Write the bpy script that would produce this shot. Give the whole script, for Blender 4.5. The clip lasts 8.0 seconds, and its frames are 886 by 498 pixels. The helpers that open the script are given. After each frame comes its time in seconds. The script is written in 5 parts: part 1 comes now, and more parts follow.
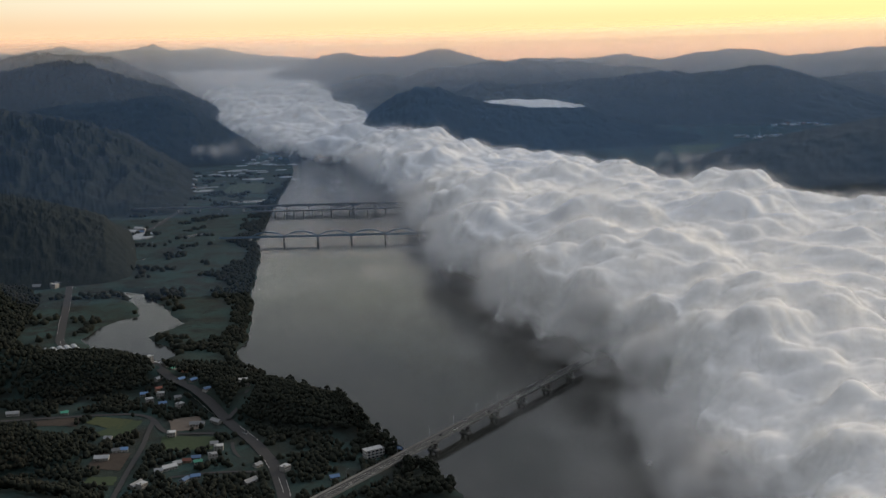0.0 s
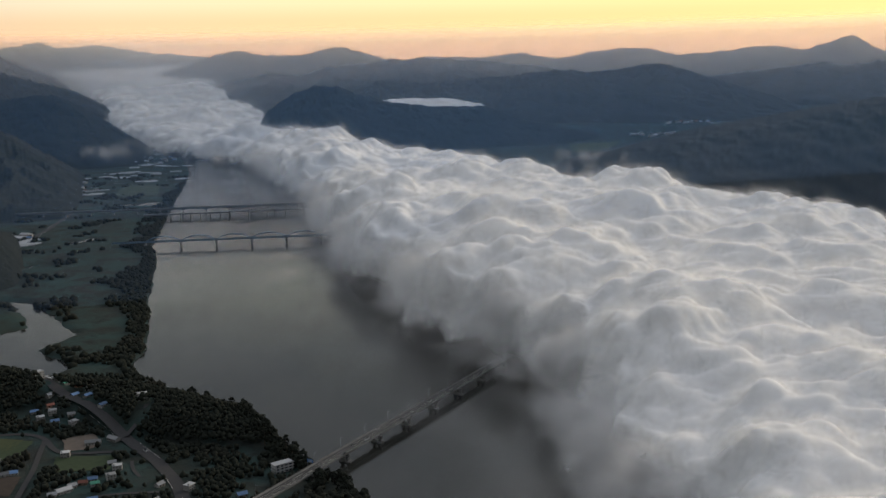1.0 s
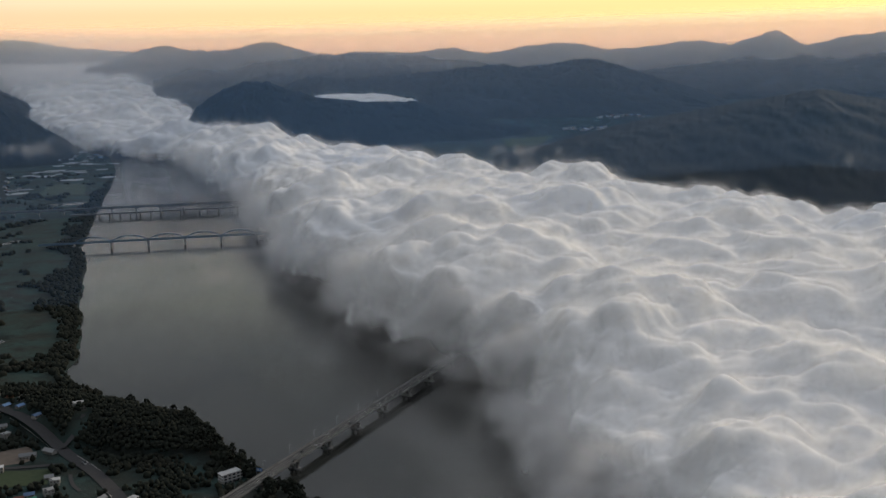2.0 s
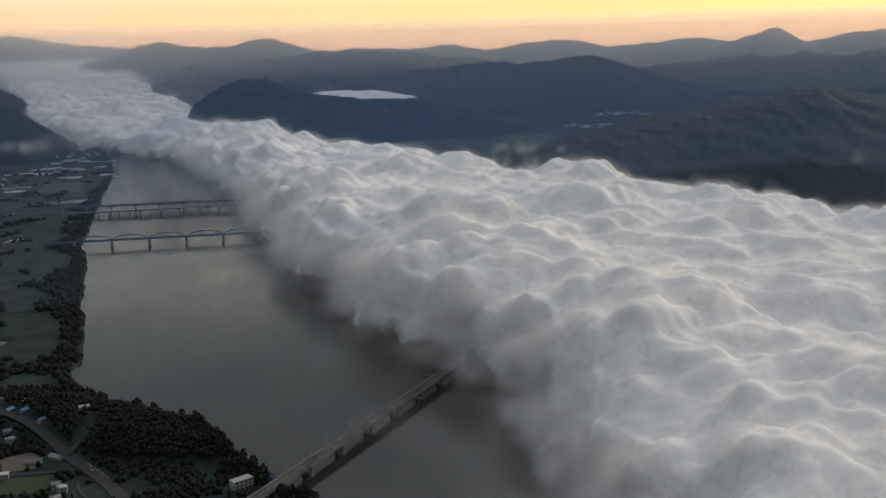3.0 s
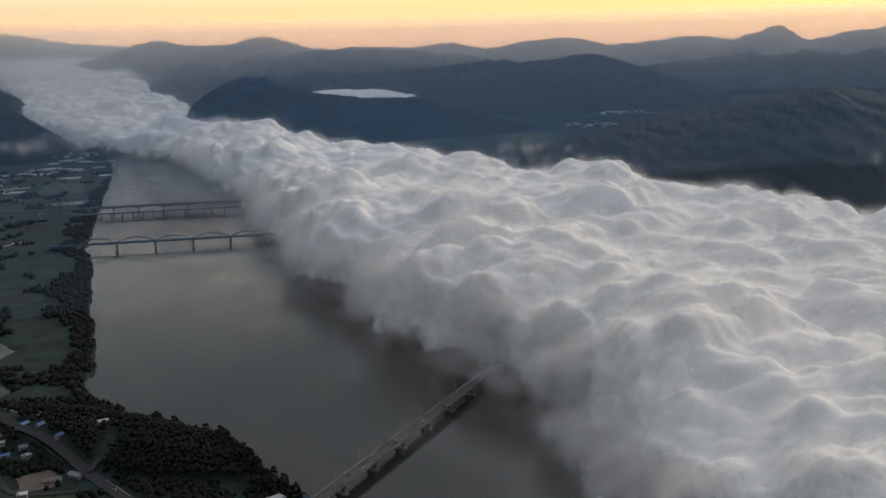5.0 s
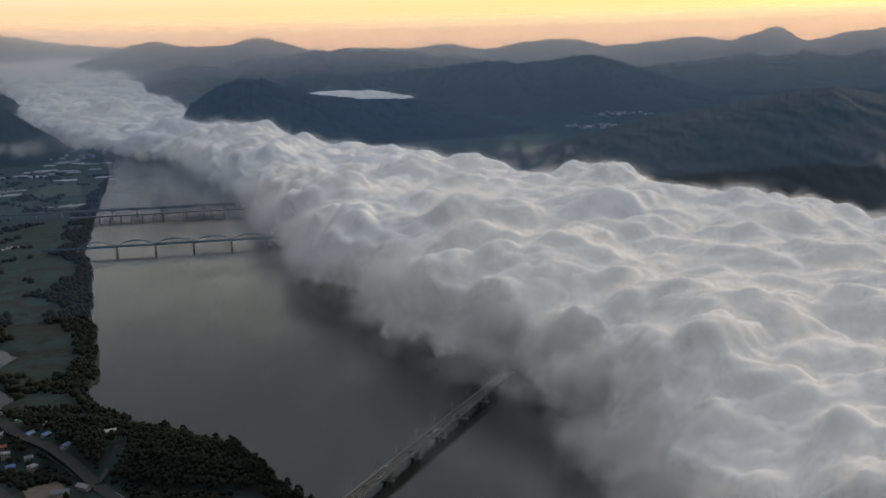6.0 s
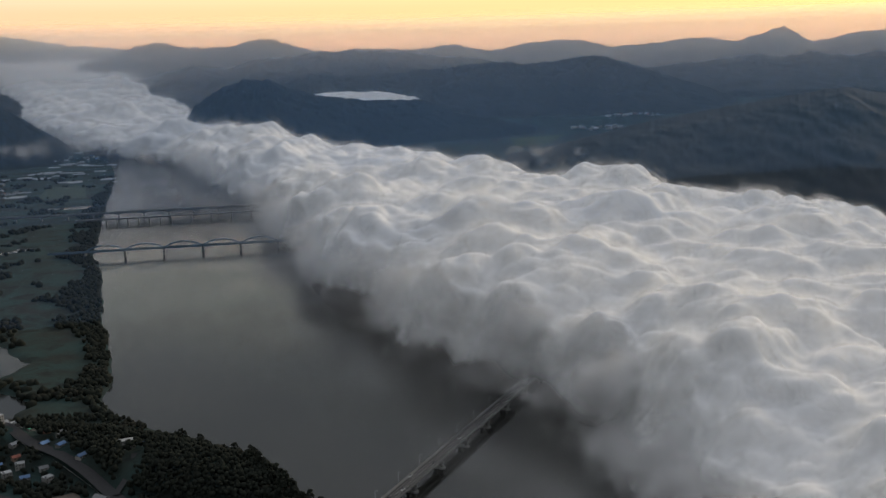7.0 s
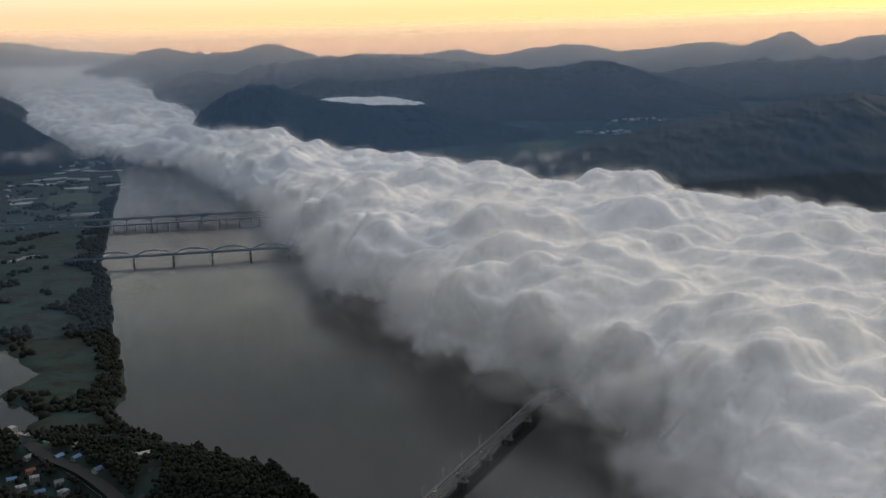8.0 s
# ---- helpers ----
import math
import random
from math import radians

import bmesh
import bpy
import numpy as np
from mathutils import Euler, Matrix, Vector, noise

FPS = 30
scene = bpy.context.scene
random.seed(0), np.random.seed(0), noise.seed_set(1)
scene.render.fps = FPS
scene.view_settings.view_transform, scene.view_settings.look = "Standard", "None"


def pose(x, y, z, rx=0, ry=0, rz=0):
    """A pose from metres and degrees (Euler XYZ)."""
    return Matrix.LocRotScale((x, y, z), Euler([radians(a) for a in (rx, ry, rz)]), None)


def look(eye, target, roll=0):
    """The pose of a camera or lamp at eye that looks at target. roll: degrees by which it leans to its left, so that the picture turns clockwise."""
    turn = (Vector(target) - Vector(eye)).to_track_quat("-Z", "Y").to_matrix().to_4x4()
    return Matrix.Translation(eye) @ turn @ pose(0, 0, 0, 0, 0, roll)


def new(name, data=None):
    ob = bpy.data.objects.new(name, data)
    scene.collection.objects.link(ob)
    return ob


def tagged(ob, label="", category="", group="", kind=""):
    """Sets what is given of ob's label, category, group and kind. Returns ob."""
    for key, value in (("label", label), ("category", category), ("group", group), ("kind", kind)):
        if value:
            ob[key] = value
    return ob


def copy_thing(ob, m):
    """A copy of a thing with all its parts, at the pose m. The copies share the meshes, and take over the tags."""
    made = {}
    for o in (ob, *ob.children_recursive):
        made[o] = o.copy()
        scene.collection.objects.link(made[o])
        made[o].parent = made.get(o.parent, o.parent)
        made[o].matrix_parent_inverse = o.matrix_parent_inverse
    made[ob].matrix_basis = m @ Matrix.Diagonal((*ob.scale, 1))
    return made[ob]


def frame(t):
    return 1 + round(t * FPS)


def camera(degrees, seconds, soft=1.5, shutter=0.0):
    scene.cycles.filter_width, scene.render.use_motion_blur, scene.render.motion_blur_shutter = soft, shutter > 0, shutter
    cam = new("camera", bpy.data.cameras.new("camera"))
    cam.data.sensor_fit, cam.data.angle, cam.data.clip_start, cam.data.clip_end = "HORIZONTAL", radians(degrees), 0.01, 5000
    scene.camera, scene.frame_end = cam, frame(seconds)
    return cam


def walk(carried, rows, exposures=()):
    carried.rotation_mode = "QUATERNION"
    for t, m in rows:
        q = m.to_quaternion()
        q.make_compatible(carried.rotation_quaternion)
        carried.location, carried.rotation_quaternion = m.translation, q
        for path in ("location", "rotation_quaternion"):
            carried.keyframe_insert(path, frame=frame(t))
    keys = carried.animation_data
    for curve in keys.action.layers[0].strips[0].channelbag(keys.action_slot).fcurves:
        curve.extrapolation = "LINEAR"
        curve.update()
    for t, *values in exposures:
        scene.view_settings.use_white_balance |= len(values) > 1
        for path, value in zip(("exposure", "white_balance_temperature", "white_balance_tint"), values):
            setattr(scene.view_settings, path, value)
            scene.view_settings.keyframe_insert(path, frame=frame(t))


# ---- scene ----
cam = camera(46.9, 8.0)
METRES, EYE, TILT, LEAN, TURN = 200.0, 314.6, -9.8, 1.47, 0.0
ROWS = [
    (0.0, 0.0, 0.0, 0.0, 0.0, 0.0, -0.0),
    (0.5, -0.0173, 0.06, 0.0104, -1.45, 0.01, 0.02),
    (1.0, -0.0383, 0.1226, 0.0201, -5.65, -0.11, 0.95),
    (1.5, -0.0718, 0.1718, 0.0307, -8.98, -0.32, 1.66),
    (3.0, -0.1696, 0.3323, 0.0554, -9.82, -0.65, 1.72),
    (3.5, -0.2035, 0.3832, 0.0648, -9.92, -0.71, 1.73),
    (4.0, -0.2379, 0.4337, 0.0758, -10.06, -0.75, 1.76),
    (4.5, -0.274, 0.4849, 0.085, -10.09, -0.76, 1.79),
    (6.0, -0.3826, 0.6372, 0.1153, -10.62, -0.72, 1.91),
    (6.5, -0.4182, 0.6869, 0.1256, -10.6, -0.7, 1.95),
    (7.0, -0.4549, 0.7383, 0.1359, -10.58, -0.67, 1.95),
    (7.5, -0.4913, 0.7882, 0.1457, -10.54, -0.64, 1.97),
    (8.0, -0.5221, 0.8314, 0.1558, -10.48, -0.41, 1.98),
]
walk(cam, [(t, pose(0, 0, EYE, TILT, LEAN, TURN) @ pose(METRES * x, METRES * y, METRES * z, 90 + pitch, roll, yaw)) for t, x, y, z, yaw, pitch, roll in ROWS],
     exposures=((0.0, 0.10), (0.5, 0.08), (1.0, 0.04), (1.5, 0.0), (8.0, 0.0)))

# ---- world, sun and sky ----
SUN_AZ = 48.0          # degrees to the right of straight ahead (+y)
world = bpy.data.worlds.new("dawn_sky")
scene.world = world
world.use_nodes = True
wt = world.node_tree
wt.nodes.clear()


def node(tree, kind, **props):
    n = tree.nodes.new(kind)
    for k, v in props.items():
        if k == "operation":
            n.operation = v
        elif k == "blend_type":
            n.blend_type = v
        elif k == "data_type":
            n.data_type = v
    return n


def ramp_node(tree, stops, interp="LINEAR"):
    n = tree.nodes.new("ShaderNodeValToRGB")
    n.color_ramp.interpolation = interp
    els = n.color_ramp.elements
    els[0].position, els[0].color = stops[0][0], (*stops[0][1], 1)
    els[1].position, els[1].color = stops[-1][0], (*stops[-1][1], 1)
    for p, c in stops[1:-1]:
        e = els.new(p)
        e.color = (*c, 1)
    return n


def build_sky():
    ln = wt.links.new
    tc = wt.nodes.new("ShaderNodeTexCoord")
    sep = wt.nodes.new("ShaderNodeSeparateXYZ")
    ln(tc.outputs["Generated"], sep.inputs[0])
    # elevation, spread so that the low band has room on the ramp
    up = node(wt, "ShaderNodeMath", operation="MAXIMUM")
    ln(sep.outputs["Z"], up.inputs[0])
    up.inputs[1].default_value = 0.0
    root = node(wt, "ShaderNodeMath", operation="POWER")
    ln(up.outputs[0], root.inputs[0])
    root.inputs[1].default_value = 0.5
    away = ramp_node(wt, [(0.0, (2.6, 1.12, 0.52)), (0.13, (2.2, 0.98, 0.47)), (0.17, (1.55, 0.86, 0.47)), (0.215, (0.95, 0.68, 0.44)), (0.27, (0.95, 0.82, 0.60)),
                          (0.38, (0.60, 0.59, 0.53)), (0.55, (0.19, 0.20, 0.22)), (0.75, (0.54, 0.555, 0.595)), (1.0, (0.60, 0.615, 0.655))], "EASE")
    near = ramp_node(wt, [(0.0, (2.8, 1.30, 0.48)), (0.13, (2.4, 1.20, 0.45)), (0.17, (1.7, 1.05, 0.42)), (0.215, (1.0, 0.78, 0.33)), (0.27, (1.03, 0.96, 0.42)),
                          (0.38, (1.0, 0.96, 0.66)), (0.55, (0.28, 0.28, 0.27)), (0.75, (0.62, 0.62, 0.61)), (1.0, (0.60, 0.615, 0.655))], "EASE")
    ln(root.outputs[0], away.inputs[0])
    ln(root.outputs[0], near.inputs[0])
    # how far a direction turns towards the coming sunrise
    dot = node(wt, "ShaderNodeVectorMath", operation="DOT_PRODUCT")
    ln(tc.outputs["Generated"], dot.inputs[0])
    dot.inputs[1].default_value = (math.sin(radians(SUN_AZ)), math.cos(radians(SUN_AZ)), 0)
    side = wt.nodes.new("ShaderNodeMapRange")
    side.inputs["From Min"].default_value, side.inputs["From Max"].default_value = 0.40, 0.98
    ln(dot.outputs["Value"], side.inputs["Value"])
    mix = wt.nodes.new("ShaderNodeMix")
    mix.data_type = "RGBA"
    ln(side.outputs[0], mix.inputs["Factor"])
    ln(away.outputs[0], mix.inputs["A"])
    ln(near.outputs[0], mix.inputs["B"])
    # the sky behind is dimmer
    back = wt.nodes.new("ShaderNodeMapRange")
    back.inputs["From Min"].default_value, back.inputs["From Max"].default_value = -0.8, 0.5
    back.inputs["To Min"].default_value, back.inputs["To Max"].default_value = 0.34, 1.0
    ln(dot.outputs["Value"], back.inputs["Value"])
    glow = wt.nodes.new("ShaderNodeBackground")
    ln(mix.outputs["Result"], glow.inputs["Color"])
    ln(back.outputs[0], glow.inputs["Strength"])
    sky = wt.nodes.new("ShaderNodeTexSky")
    sky.sky_type, sky.sun_disc = "NISHITA", False
    sky.sun_elevation, sky.sun_rotation = radians(2.0), radians(SUN_AZ)
    sky.air_density, sky.dust_density, sky.ozone_density = 1.0, 1.5, 2.0
    air = wt.nodes.new("ShaderNodeBackground")
    air.inputs["Strength"].default_value = 0.05
    ln(sky.outputs[0], air.inputs["Color"])
    add = wt.nodes.new("ShaderNodeAddShader")
    ln(glow.outputs[0], add.inputs[0])
    ln(air.outputs[0], add.inputs[1])
    out = wt.nodes.new("ShaderNodeOutputWorld")
    ln(add.outputs[0], out.inputs["Surface"])


build_sky()
sun = new("sun", bpy.data.lights.new("sun", "SUN"))
sun.data.energy, sun.data.angle, sun.data.color = 2.15, radians(18), (1.0, 0.82, 0.60)
sun.matrix_world = look((0, 0, 900), (-math.sin(radians(SUN_AZ)) * 900, -math.cos(radians(SUN_AZ)) * 900, 900 - 900 * math.tan(radians(15))))
scene.cycles.transparent_max_bounces = 90

# ---- noise and warp ----
EYE_MID = np.array((-48.0, 88.0, 316.0))


def warp(p):
    """Draws the land past 3 km in towards the valley, along its own lines of sight, so that all of it lies within 5 km."""
    p = np.asarray(p, float)
    q = p - EYE_MID
    d = np.maximum(np.hypot(q[..., 0], q[..., 1]), 1.0)
    u = np.maximum(d - 3000.0, 0.0) / 1850.0
    s = np.where(d > 3000.0, (3000.0 + 1850.0 * u / (1.0 + u)) / d, 1.0)
    return EYE_MID + q * s[..., None]


def _hash(ix, iy, iz, seed):
    h = (ix.astype(np.int64) * 374761393 + iy.astype(np.int64) * 668265263 + iz.astype(np.int64) * 2147483647 + seed * 974711) & 0xFFFFFFFF
    h = ((h ^ (h >> 13)) * 1274126177) & 0xFFFFFFFF
    h = ((h ^ (h >> 16)) * 2246822519) & 0xFFFFFFFF
    return h ^ (h >> 15)


def perlin(x, y, z=None, seed=0):
    """Gradient noise, about -1 to 1, of arrays."""
    x, y = np.asarray(x, float), np.asarray(y, float)
    z = np.zeros_like(x) if z is None else np.asarray(z, float)
    fx, fy, fz = np.floor(x), np.floor(y), np.floor(z)
    dx, dy, dz = x - fx, y - fy, z - fz
    ux, uy, uz = (d * d * d * (d * (d * 6 - 15) + 10) for d in (dx, dy, dz))
    total = 0.0
    for cx in (0, 1):
        for cy in (0, 1):
            for cz in (0, 1):
                h = _hash(fx + cx, fy + cy, fz + cz, seed)
                a = (h & 1023) / 1024.0 * 2 * math.pi
                b = ((h >> 10) & 1023) / 1024.0 * 2 - 1
                r = np.sqrt(1 - b * b)
                g = r * np.cos(a) * (dx - cx) + r * np.sin(a) * (dy - cy) + b * (dz - cz)
                w = (ux if cx else 1 - ux) * (uy if cy else 1 - uy) * (uz if cz else 1 - uz)
                total = total + g * w
    return total * 1.5


def fbm(x, y, z=None, octaves=4, seed=0, gain=0.5):
    t, a, f = 0.0, 1.0, 1.0
    for o in range(octaves):
        t = t + a * perlin(x * f, y * f, None if z is None else z * f, seed + o)
        a, f = a * gain, f * 2.03
    return t


def puffs(x, y, seed=0):
    """Packed round heads with creases between them, 0 to 1."""
    x, y = np.asarray(x, float), np.asarray(y, float)
    fx, fy = np.floor(x), np.floor(y)
    total = 0.0
    for cx in (-1, 0, 1):
        for cy in (-1, 0, 1):
            h = _hash(fx + cx, fy + cy, fx * 0, seed)
            px, py = fx + cx + (h & 1023) / 1024.0, fy + cy + ((h >> 10) & 1023) / 1024.0
            size = 0.75 + 0.5 * ((h >> 20) & 255) / 255.0
            d = ((x - px) ** 2 + (y - py) ** 2) / (size * size)
            total = total + np.exp(-9.0 * d)
    near = -np.log(np.maximum(total, 1e-9)) / 9.0
    return np.sqrt(np.clip(1 - near * 1.15, 0.0, 1.15))


def step(a, b, v):
    k = np.clip((v - a) / (b - a), 0, 1)
    return k * k * (3 - 2 * k)


# ---- materials ----
def material(name):
    m = bpy.data.materials.new(name)
    m.use_nodes = True
    t = m.node_tree
    return m, t, t.nodes["Principled BSDF"]


def position(t, scale=1.0):
    g = t.nodes.new("ShaderNodeNewGeometry")
    v = node(t, "ShaderNodeVectorMath", operation="SCALE")
    v.inputs["Scale"].default_value = scale
    t.links.new(g.outputs["Position"], v.inputs[0])
    return v.outputs[0]


def noise_node(t, scale, detail=4.0, rough=0.55, pos=None):
    n = t.nodes.new("ShaderNodeTexNoise")
    n.inputs["Scale"].default_value = scale
    n.inputs["Detail"].default_value = detail
    n.inputs["Roughness"].default_value = rough
    t.links.new(pos if pos is not None else position(t), n.inputs["Vector"])
    return n.outputs["Fac"]


def mixed(t, fac, a, b, mode="MIX"):
    m = t.nodes.new("ShaderNodeMix")
    m.data_type, m.blend_type = "RGBA", mode
    for key, v in (("Factor", fac), ("A", a), ("B", b)):
        if isinstance(v, (int, float)):
            m.inputs[key].default_value = v
        elif isinstance(v, tuple):
            m.inputs[key].default_value = (*v, 1)
        else:
            t.links.new(v, m.inputs[key])
    return m.outputs["Result"]


def stretch(t, fac, lo, hi, a=0.0, b=1.0):
    r = t.nodes.new("ShaderNodeMapRange")
    r.inputs["From Min"].default_value, r.inputs["From Max"].default_value = lo, hi
    r.inputs["To Min"].default_value, r.inputs["To Max"].default_value = a, b
    t.links.new(fac, r.inputs["Value"])
    return r.outputs[0]


def bump(t, bsdf, height, strength, distance):
    b = t.nodes.new("ShaderNodeBump")
    b.inputs["Strength"].default_value, b.inputs["Distance"].default_value = strength, distance
    t.links.new(height, b.inputs["Height"])
    t.links.new(b.outputs[0], bsdf.inputs["Normal"])


def surface(name, base, spread=0.25, scale=0.5, rough=0.8, metal=0.0, relief=0.0, dirt=0.12):
    """A plain painted, stone or metal surface with mottling at two scales."""
    m, t, b = material(name)
    dark = tuple(c * (1 - spread) for c in base)
    light = tuple(min(1.0, c * (1 + spread)) for c in base)
    c = mixed(t, noise_node(t, scale), dark, light)
    c = mixed(t, stretch(t, noise_node(t, scale * 0.13, 5), 0.45, 0.75, 0.0, dirt), c, (0.05, 0.045, 0.04))
    t.links.new(c, b.inputs["Base Color"])
    b.inputs["Roughness"].default_value, b.inputs["Metallic"].default_value = rough, metal
    if rough > 0.75:
        b.inputs["Specular IOR Level"].default_value = 0.2
    if relief:
        bump(t, b, noise_node(t, scale * 4, 6), 0.5, relief)
    return m


def varied(name, base, spread=0.3, rough=0.85):
    """As surface(), and each thing a little lighter or darker than the next."""
    m, t, b = material(name)
    info = t.nodes.new("ShaderNodeObjectInfo")
    v = stretch(t, info.outputs["Random"], 0, 1, 0.0, 1.0)
    c = mixed(t, v, tuple(x * (1 - spread) for x in base), tuple(min(1, x * (1 + spread)) for x in base))
    c = mixed(t, stretch(t, noise_node(t, 0.6, 5), 0.4, 0.8, 0, 0.35), c, (0.06, 0.055, 0.05))
    t.links.new(c, b.inputs["Base Color"])
    b.inputs["Roughness"].default_value = rough
    return m


def forest_material(name, dark, light, tint, grain):
    m, t, b = material(name)
    c = mixed(t, noise_node(t, 1 / grain, 5, 0.65), dark, light)
    c = mixed(t, stretch(t, noise_node(t, 1 / 160, 4), 0.5, 0.75), c, tint)
    t.links.new(c, b.inputs["Base Color"])
    b.inputs["Roughness"].default_value = 1.0
    b.inputs["Specular IOR Level"].default_value = 0.1
    bump(t, b, noise_node(t, 1 / (grain * 0.8), 3), 0.3, grain * 0.3)
    return m


def leaf_material():
    m, t, b = material("leaf_canopy")
    g = t.nodes.new("ShaderNodeNewGeometry")
    c = mixed(t, g.outputs["Random Per Island"], (0.020, 0.025, 0.021), (0.034, 0.040, 0.031))
    c = mixed(t, stretch(t, noise_node(t, 1 / 55, 3), 0.52, 0.7, 0, 0.7), c, (0.046, 0.040, 0.030))
    c = mixed(t, stretch(t, noise_node(t, 0.9, 4), 0.35, 0.7), (0.017, 0.020, 0.016), c)
    t.links.new(c, b.inputs["Base Color"])
    b.inputs["Roughness"].default_value = 1.0
    b.inputs["Specular IOR Level"].default_value = 0.1
    return m


def ground_material():
    m, t, b = material("valley_ground")
    p = position(t)
    v = t.nodes.new("ShaderNodeTexVoronoi")
    v.feature, v.distance = "F1", "CHEBYCHEV"
    v.inputs["Scale"].default_value = 1 / 55
    mapping = t.nodes.new("ShaderNodeMapping")
    mapping.inputs["Rotation"].default_value = (0, 0, 0.35)
    mapping.inputs["Scale"].default_value = (1.0, 0.6, 0.01)
    t.links.new(p, mapping.inputs[0])
    t.links.new(mapping.outputs[0], v.inputs["Vector"])
    sepc = t.nodes.new("ShaderNodeSeparateColor")
    t.links.new(v.outputs["Color"], sepc.inputs[0])
    fields = ramp_node(t, [(0.0, (0.033, 0.041, 0.035)), (0.3, (0.040, 0.048, 0.041)), (0.55, (0.046, 0.047, 0.045)), (0.75, (0.038, 0.054, 0.045)), (1.0, (0.052, 0.052, 0.052))], "CONSTANT")
    t.links.new(sepc.outputs[0], fields.inputs[0])
    c = mixed(t, noise_node(t, 0.12, 6, 0.7), fields.outputs[0], (0.027, 0.033, 0.030))
    c = mixed(t, stretch(t, noise_node(t, 1 / 60, 6, 0.65), 0.40, 0.60), c, (0.033, 0.060, 0.057))
    c = mixed(t, stretch(t, noise_node(t, 1 / 34, 6, 0.7), 0.52, 0.62), c, (0.025, 0.031, 0.028))
    t.links.new(c, b.inputs["Base Color"])
    b.inputs["Roughness"].default_value = 1.0
    b.inputs["Specular IOR Level"].default_value = 0.1
    bump(t, b, noise_node(t, 0.25, 6, 0.7), 0.8, 1.2)
    return m


def water_material():
    m, t, b = material("river_water")
    b.inputs["Base Color"].default_value = (0.030, 0.032, 0.030, 1)
    b.inputs["IOR"].default_value = 1.33
    rough = stretch(t, noise_node(t, 1 / 140, 4), 0.3, 0.7, 0.10, 0.20)
    t.links.new(rough, b.inputs["Roughness"])
    bump(t, b, noise_node(t, 0.35, 5, 0.6), 0.05, 0.05)
    return m


def fog_material(name, opacity, patchy, grain=1 / 40, shine=0.5):
    """Droplet fog: white, lets light through, thins out in shreds and where its density falls."""
    m, t, b = material(name)
    t.nodes.remove(b)
    d = t.nodes.new("ShaderNodeBsdfDiffuse")
    tr = t.nodes.new("ShaderNodeBsdfTranslucent")
    for n in (d, tr):
        n.inputs["Color"].default_value = (0.95, 0.95, 0.95, 1)
    body = t.nodes.new("ShaderNodeMixShader")
    body.inputs[0].default_value = shine
    t.links.new(d.outputs[0], body.inputs[1])
    t.links.new(tr.outputs[0], body.inputs[2])
    clear = t.nodes.new("ShaderNodeBsdfTransparent")
    mix = t.nodes.new("ShaderNodeMixShader")
    at = t.nodes.new("ShaderNodeAttribute")
    at.attribute_name = "fog_depth"
    fac = node(t, "ShaderNodeMath", operation="MULTIPLY")
    t.links.new(at.outputs["Fac"], fac.inputs[0])
    if patchy:
        t.links.new(stretch(t, noise_node(t, grain, 4, 0.55), 0.5 - patchy, 0.5 + patchy, 0.0, opacity), fac.inputs[1])
    else:
        fac.inputs[1].default_value = opacity
    t.links.new(fac.outputs[0], mix.inputs[0])
    t.links.new(clear.outputs[0], mix.inputs[1])
    t.links.new(body.outputs[0], mix.inputs[2])
    t.links.new(mix.outputs[0], t.nodes["Material Output"].inputs[0])
    return m


# Distance haze put into a tinted translucent sheet that thins out with height.
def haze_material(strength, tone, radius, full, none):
    m, t, b = material("haze_sheet")
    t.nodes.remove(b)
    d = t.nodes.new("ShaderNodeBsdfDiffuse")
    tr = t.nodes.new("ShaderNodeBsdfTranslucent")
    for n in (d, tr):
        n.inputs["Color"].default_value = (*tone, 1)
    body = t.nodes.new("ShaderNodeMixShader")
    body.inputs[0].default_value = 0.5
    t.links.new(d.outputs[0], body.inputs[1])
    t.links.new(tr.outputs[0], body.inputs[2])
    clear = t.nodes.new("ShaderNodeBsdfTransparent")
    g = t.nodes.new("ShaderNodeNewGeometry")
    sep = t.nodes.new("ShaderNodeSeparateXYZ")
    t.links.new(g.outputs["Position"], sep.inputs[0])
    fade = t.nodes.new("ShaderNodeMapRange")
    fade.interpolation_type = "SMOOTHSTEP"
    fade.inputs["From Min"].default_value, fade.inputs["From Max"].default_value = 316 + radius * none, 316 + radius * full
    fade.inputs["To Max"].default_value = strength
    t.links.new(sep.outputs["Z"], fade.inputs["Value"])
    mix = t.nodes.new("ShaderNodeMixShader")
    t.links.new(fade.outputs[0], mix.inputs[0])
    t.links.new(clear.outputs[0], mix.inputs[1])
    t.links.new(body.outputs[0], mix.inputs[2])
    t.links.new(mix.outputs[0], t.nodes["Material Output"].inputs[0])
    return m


M_GROUND = ground_material()
M_WATER = water_material()
M_LEAF = leaf_material()
M_WOODED = forest_material("wooded_slope", (0.010, 0.015, 0.016), (0.025, 0.031, 0.028), (0.022, 0.026, 0.024), 9.0)
M_CONCRETE = surface("bridge_concrete", (0.23, 0.23, 0.225), 0.2, 0.3, 0.85, 0, 0.02, 0.35)
M_ASPHALT = surface("asphalt", (0.050, 0.050, 0.052), 0.25, 0.4, 0.9)
M_STEEL = surface("blue_steel", (0.12, 0.20, 0.29), 0.2, 0.3, 0.5, 0.2)
M_GREY_STEEL = surface("grey_steel", (0.17, 0.18, 0.20), 0.2, 0.3, 0.55, 0.2)
M_PAINT = surface("road_paint", (0.62, 0.62, 0.58), 0.12, 1.5, 0.7)


